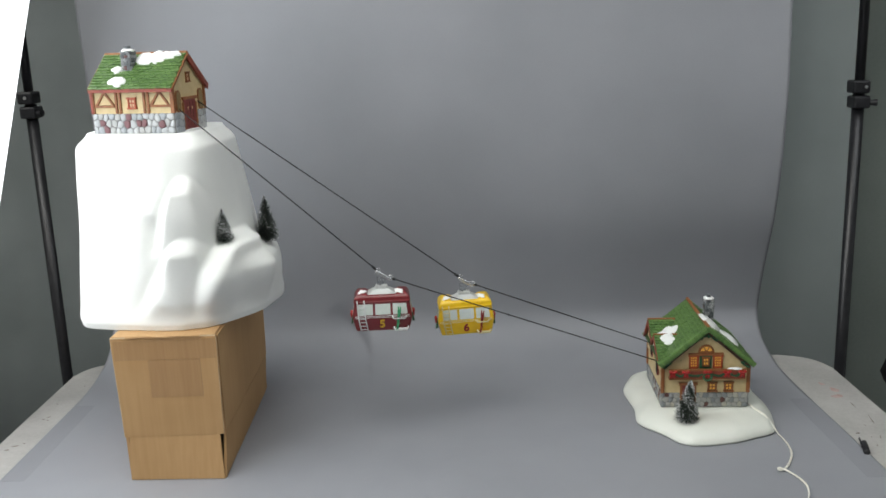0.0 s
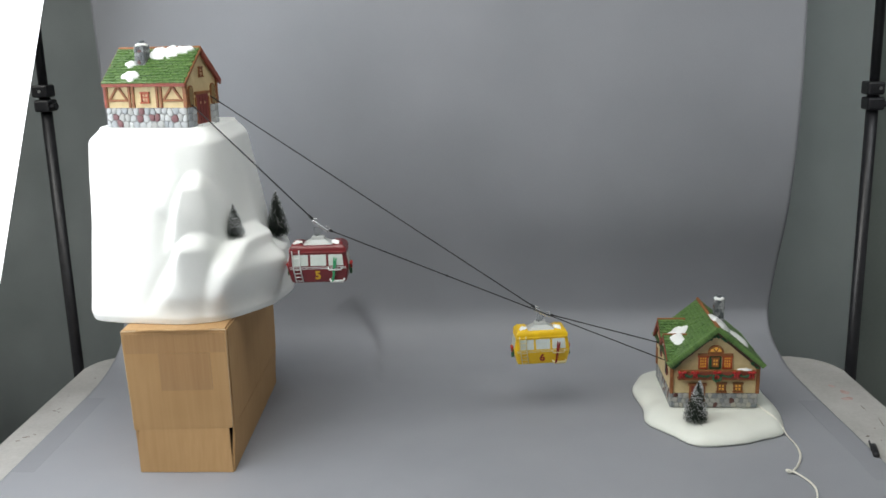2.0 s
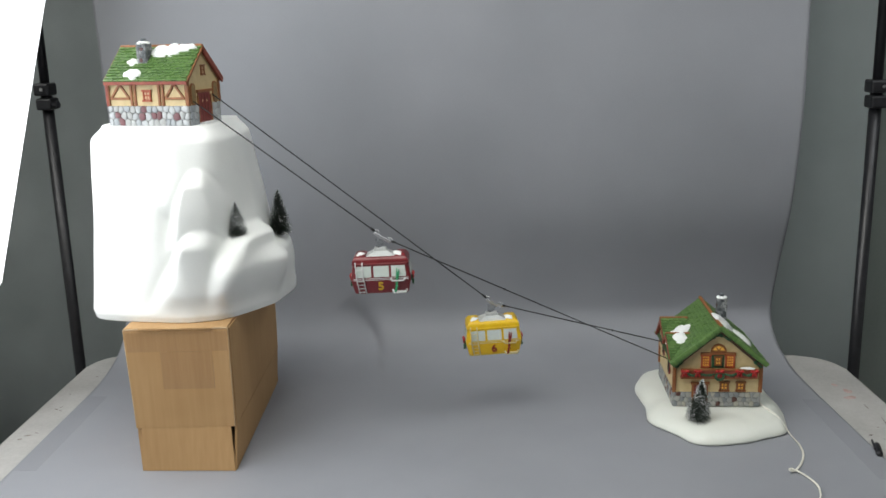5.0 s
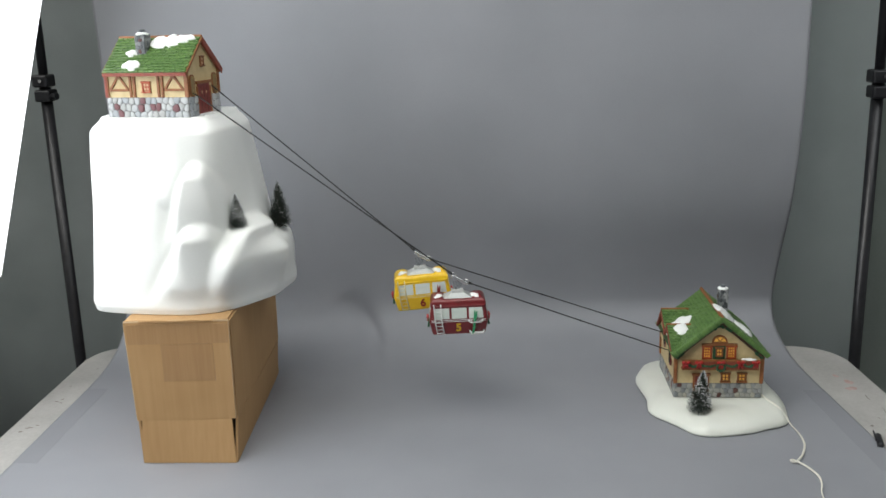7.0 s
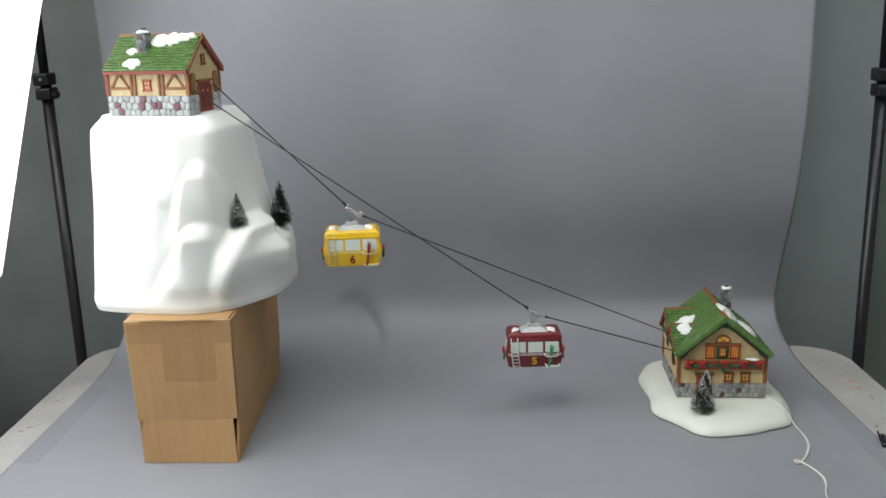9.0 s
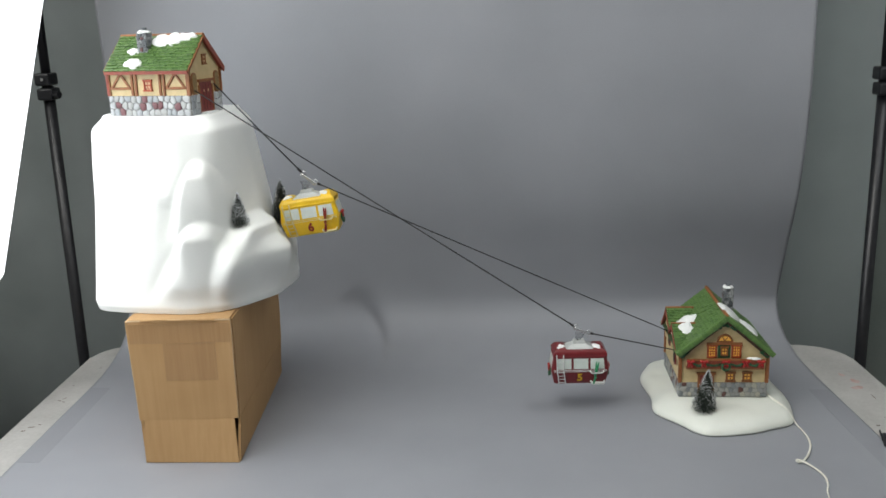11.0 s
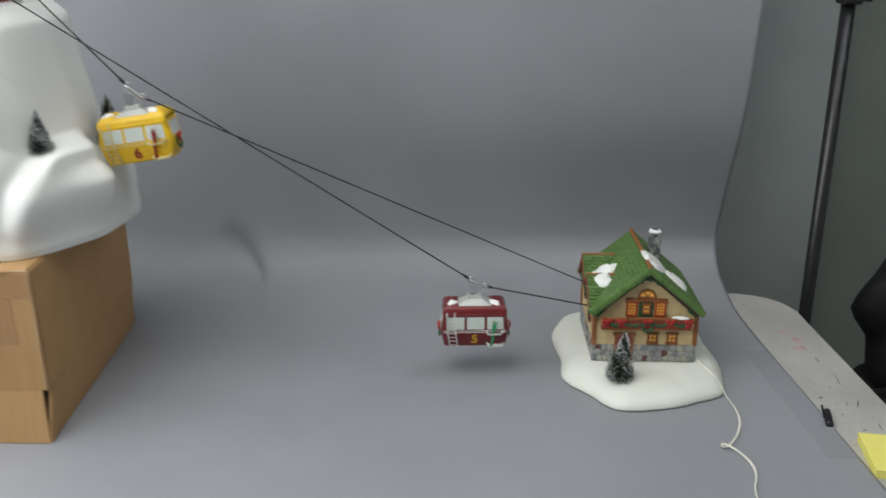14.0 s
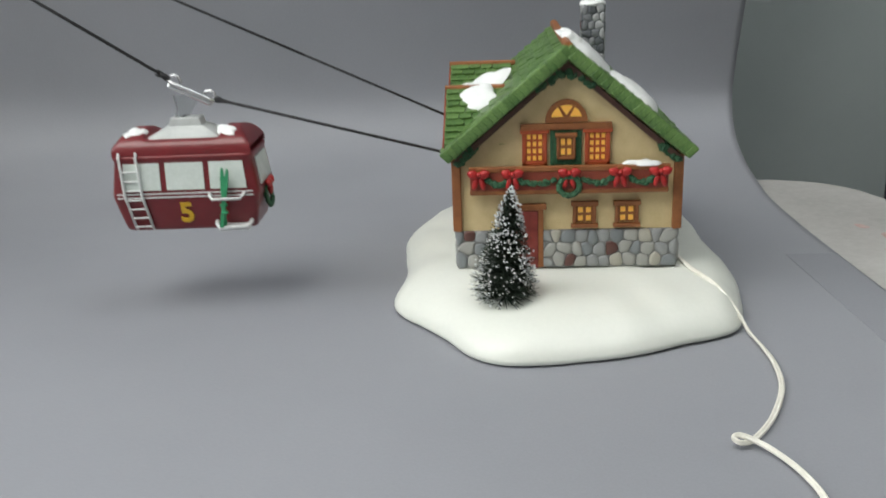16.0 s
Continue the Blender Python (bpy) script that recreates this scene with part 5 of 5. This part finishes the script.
        dx = 0.0020 - 0.0030 * q / 0.0235 if q < 0.0235 else -0.0012
        part("rung", tube_bm([(ox - 0.0375 + dx, yy, oz + q), (ox - 0.0265 + dx, yy, oz + q)], 0.0006, 6), trim, lad)
    # numeral
    part("numeral", number_mesh(number, 0.0190, number_mat), None, cab, "numeral " + number, at=pose(ox - 0.0006, -0.02365, oz + 0.0122, 12, 0, 0))
    # ski rack with a pair of skis
    for z, x0, x1, y in ((0.0225, 0.0160, 0.0385, -0.0243), (0.0024, 0.0180, 0.0405, -0.0205)):
        pts = [(ox + x0, y, oz + z + 0.0030), (ox + x0 + 0.0004, y - 0.0042, oz + z + 0.0022), (ox + x0 + 0.0022, y - 0.0058, oz + z), (ox + x1 - 0.0022, y - 0.0058, oz + z), (ox + x1 - 0.0004, y - 0.0042, oz + z + 0.0022), (ox + x1, y, oz + z + 0.0030)]
        part("rack_bar", tube_bm(pts, 0.0011 if z > 0.01 else 0.0015, 8), trim, cab, "white ski rack bar", smooth=True)
    part("rack_tray", box_bm(ox + 0.0188, -0.0266, oz + 0.0004, ox + 0.0397, -0.0200, oz + 0.0040, 0.0010), trim, cab, "white ski rack tray")
    for x, lean, yy in ((0.0236, 4, -0.0262), (0.0218, 12, -0.0276)):
        out = [(-0.0013, 0), (0.0013, 0), (0.0014, 0.033), (0.0008, 0.0390), (0.0, 0.0405), (-0.0008, 0.0390), (-0.0014, 0.033)]
        part("ski", prism_bm(out, -0.0006, 0.0006, "y", 0.0003), ski_mat, cab, "ski standing in the rack", at=pose(ox + x, yy, oz + 0.0028, 3, lean, 0))
    for z in (0.012, 0.017):
        part("ski_binding", box_bm(ox + 0.0226, -0.0296, oz + z, ox + 0.0272, -0.0266, oz + z + 0.0020, 0.0006), ski_mat, cab)
    # roof plate, snow patches
    bm = bmesh.new()
    rings = []
    for z, a, b in ((0.0575, 0.0245, 0.0160), (0.0596, 0.0245, 0.0160), (0.0656, 0.0135, 0.0085), (0.0662, 0.0125, 0.0078)):
        rings.append([bm.verts.new((ox + a * math.copysign(abs(math.cos(k * math.tau / 32)) ** 0.16, math.cos(k * math.tau / 32)), b * math.copysign(abs(math.sin(k * math.tau / 32)) ** 0.16, math.sin(k * math.tau / 32)), oz + z)) for k in range(32)])
    for r0, r1 in zip(rings, rings[1:]):
        for k in range(32):
            bm.faces.new((r0[k], r0[(k + 1) % 32], r1[(k + 1) % 32], r1[k]))
    bm.faces.new(rings[0][::-1])
    bm.faces.new(rings[-1])
    plate = part("roof_plate", bm, GREY_PLASTIC, car, "pale grey roof plate")
    block = [(ox - 0.0115, oz + 0.0640), (ox + 0.0115, oz + 0.0640), (ox + 0.0094, oz + 0.0715), (ox - 0.0094, oz + 0.0715)]
    part("hanger_mount", prism_bm(block, -0.0060, 0.0060, "y", 0.0008), GREY_PLASTIC, plate, "grey plastic hanger mount")
    for x, y, s, turn in ((-0.0315, -0.0115, 3, 35), (0.0290, -0.0120, 5, -35)):
        part("roof_snow", patch_bm(0.0170, 0.0105, 0.0020, s, at=pose(ox + x, y, oz + 0.0632, 24, 0, 0) @ pose(0, 0, 0, 0, 0, turn)), SNOW_PAINT, cab, "white snow patch", smooth=True)
    # hanger, which turns with the cable
    hg = part("hanger", box_bm(-0.0150, -0.0028, -0.0054, 0.0150, 0.0028, -0.0018, 0.0012), SILVER, car, "silver hanger clipped to the cable")
    part("top_strip", tube_bm([(-0.0150, -0.0026, -0.0005), (-0.0128, -0.0036, -0.0008), (0.0128, -0.0036, -0.0008), (0.0150, -0.0026, -0.0005)], 0.0014, 8), SILVER, hg, smooth=True)
    for x in (-0.0120, 0.0120):
        ring = [(x + 0.0038 * math.cos(a * math.tau / 16), 0.0006, 0.0 + 0.0038 * math.sin(a * math.tau / 16)) for a in range(17)]
        part("cable_clip", tube_bm(ring, 0.0010, 7), SILVER, hg, smooth=True)
    # neck from the hanger to the roof
    neck = bmesh.new()
    rings = []
    for z, x, a in ((-0.0035, -0.0020, 0.0105), (-0.0100, -0.0050, 0.0062), (-0.0170, -0.0078, 0.0046), (-0.0205, ox, 0.0055)):
        rings.append([neck.verts.new(p) for p in ((x - a, -0.0020, z), (x + a, -0.0020, z), (x + a, 0.0020, z), (x - a, 0.0020, z))])
    for r0, r1 in zip(rings, rings[1:]):
        for k in range(4):
            neck.faces.new((r0[k], r0[(k + 1) % 4], r1[(k + 1) % 4], r1[k]))
    neck.faces.new(rings[0][::-1])
    neck.faces.new(rings[-1])
    part("neck", neck, CLEAR_PLASTIC, car, "clear plastic neck under the hanger")
    part("pivot_pin", tube_bm([(-0.0075, -0.0035, -0.0180), (-0.0075, 0.0035, -0.0180)], 0.0016, 10), BLACK, car)
    return car, hg


RED_CAR, RED_HANGER = build_car("dark red toy cable car with numeral 5 and green skis", CAR_RED, "5", NUMBER_YELLOW, SKI_GREEN, CAR_TRIM)
YELLOW_CAR, YELLOW_HANGER = build_car("yellow toy cable car with numeral 6 and red skis", CAR_YELLOW, "6", NUMBER_RED, SKI_RED, CAR_TRIM_PALE)


# ---- the two cables, in straight lengths that slide over one another ----
def build_cable(label, count, length, radius):
    cb = thing("cable", pose(0, 0, 0), label, "cable", "cables between the two houses")
    strands = []
    for k in range(count):
        bm = tube_bm([(0, 0, 0), (length, 0, 0)], radius - 0.00003 * k, 8)
        st = part("strand", bm, ROPE, cb, smooth=True)
        if k == 0:
            kb = blob_bm((0.0036, 0.0021, 0.0021), 3, 0.4, 2, 1.8, None, pose(0.0030, 0, 0))
            tube_bm([(0.003, 0, 0), (0.006, -0.001, -0.0028), (0.0085, -0.0015, -0.0036)], [0.0009, 0.0008, 0.0005], 6, kb)
            tube_bm([(0.003, 0, 0), (0.0065, 0.001, 0.0024), (0.009, 0.001, 0.0020)], [0.0009, 0.0008, 0.0005], 6, kb)
            part("knot", kb, ROPE, st, "black knot")
            if length < 0.17:
                part("knot", blob_bm((0.0026, 0.0018, 0.0018), 6, 0.4, 2, 1.8, None, pose(0.205, 0, 0)), ROPE, st, "small black knot")
        strands.append(st)
    return strands


RED_UP, RED_DOWN = build_cable("thin black cord from the red car up to the station", 5, 0.190, 0.00105), build_cable("thin black cord from the red car down to the chalet", 5, 0.160, 0.00105)
YELLOW_UP, YELLOW_DOWN = build_cable("thin black cord from the yellow car up to the station", 5, 0.185, 0.00105), build_cable("thin black cord from the yellow car down to the chalet", 5, 0.160, 0.00105)

# seconds, x and height of each car's hanger
RED_WAY = [(0, -0.0569, 0.2833), (0.5, -0.0834, 0.3012), (1, -0.1109, 0.3228), (1.5, -0.1387, 0.3451), (2, -0.1676, 0.3649), (2.5, -0.1936, 0.3864), (2.75, -0.207, 0.3985), (2.9, -0.2035, 0.4065), (3, -0.1944, 0.4098), (3.5, -0.1641, 0.3934), (4, -0.1336, 0.3778), (5.25, -0.061, 0.329), (6.5, 0.0182, 0.2746), (7, 0.0437, 0.2473), (7.5, 0.0722, 0.2258), (8, 0.1047, 0.2117), (8.5, 0.1356, 0.1995), (9, 0.1648, 0.1793), (10.0, 0.2385, 0.1435), (13, 0.24, 0.142), (14, 0.2379, 0.1416), (15, 0.2335, 0.1447), (16, 0.2327, 0.1491)]
YELLOW_WAY = [(0, .0730, .2476), (.5, .1031, .2300), (1, .1295, .2121), (1.5, .1571, .1952), (2, .1875, .1810), (2.5, .2173, .1662), (2.75, .2310, .1580), (2.9, .2310, .1520), (3, .2247, .1491), (3.5, .1916, .1583),
              (4, .1575, .1669), (5.25, .0850, .2100), (6.5, .0070, .2530), (7, -.0209, .2762), (7.5, -.0479, .2975), (8, -.0777, .3121), (8.5, -.1067, .3285), (9, -.1320, .3560), (9.9, -.2020, .4135), (13, -.2025, .4130), (14, -.2060, .4150), (16, -.2060, .4150)]
RED_TURN = [(0, -5), (2.5, -7), (4.0, -9), (6.5, -6), (9.0, -7), (10.0, -8), (16, -8)]
RED_SWING = [(0, 0), (2.5, 0), (3.2, 3), (4.0, -1), (6.5, -2), (7.5, 0), (9, 0), (9.9, -3), (11, 0), (16, 0)]
YELLOW_SWING = [(0, -2), (2.5, -1), (3.2, -5), (4.2, -2), (6.5, -3), (7.5, -4), (8.5, -1), (9.3, 0), (10.2, -8), (16, -8)]
YELLOW_TURN = [(0, -4), (9.2, -4), (10.2, -9), (16, -9)]
ENDS = {"red": (Vector((-0.353, 0.885, 0.566)), Vector((0.404, 1.035, 0.0930))), "yellow": (Vector((-0.337, 0.946, 0.568)), Vector((0.404, 1.090, 0.1060)))}


def between(rows, t):
    for a, b in zip(rows, rows[1:]):
        if t <= b[0]:
            q = (t - a[0]) / (b[0] - a[0])
            return [u + (v - u) * q for u, v in zip(a[1:], b[1:])]
    return list(rows[-1][1:])


def motions():
    times = sorted({round(k * 0.2, 3) for k in range(81)} | {0.5, 1.5, 2.5, 3.5, 2.75, 2.9, 6.5, 7.5, 8.5, 9.9, 11.5, 12.5, 13.5, 14.5, 15.5})
    for name, car, hanger, up, down, way, swing, turn in (("red", RED_CAR, RED_HANGER, RED_UP, RED_DOWN, RED_WAY, RED_SWING, RED_TURN),
                                                          ("yellow", YELLOW_CAR, YELLOW_HANGER, YELLOW_UP, YELLOW_DOWN, YELLOW_WAY, YELLOW_SWING, YELLOW_TURN)):
        top, low = ENDS[name]
        heading = math.degrees(math.atan2(low.y - top.y, low.x - top.x))
        car_rows, hang_rows, up_rows, down_rows = [], [], [[] for _ in up], [[] for _ in down]
        for t in times:
            x, z = between(way, t)
            here = Vector((x, top.y + (low.y - top.y) * (x - top.x) / (low.x - top.x), z))
            rise = math.atan2(top.z - z, (top - here).to_2d().length)
            fall = math.atan2(z - low.z, (low - here).to_2d().length)
            tilt = math.degrees((rise + fall) / 2)
            lean = between(swing, t)[0]
            place = Matrix.Translation(here) @ pose(0, 0, 0, 0, 0, heading + between(turn, t)[0])
            car_rows.append((t, place @ pose(0, 0, -0.018) @ pose(0, 0, 0, 0, lean, 0) @ pose(0, 0, 0.018)))
            hang_rows.append((t, pose(0, 0, -0.018) @ pose(0, 0, 0, 0, -lean, 0) @ pose(0, 0, 0.018) @ pose(0, 0, 0, 0, tilt, 0)))
            along = (place.to_3x3() @ pose(0, 0, 0, 0, tilt, 0).to_3x3() @ Vector((1, 0, 0))).normalized() * 0.0155
            for rows, end, knot, length in ((up_rows, top, here - along, 0.185), (down_rows, low, here + along, 0.160)):
                d = end - knot
                spare = max(0.0, d.length - length + 0.006)
                m = basis_pose((0, 0, 0), d, (0, 0, 1) if abs(d.normalized().z) < 0.95 else (0, 1, 0))
                for k, r in enumerate(rows):
                    m2 = m.copy()
                    m2.translation = knot + d.normalized() * spare * k / (len(rows) - 1)
                    r.append((t, m2))
        walk(car, car_rows)
        walk(hanger, hang_rows)
        for strands, rows in ((up, up_rows), (down, down_rows)):
            for s, r in zip(strands, rows):
                walk(s, r)


motions()
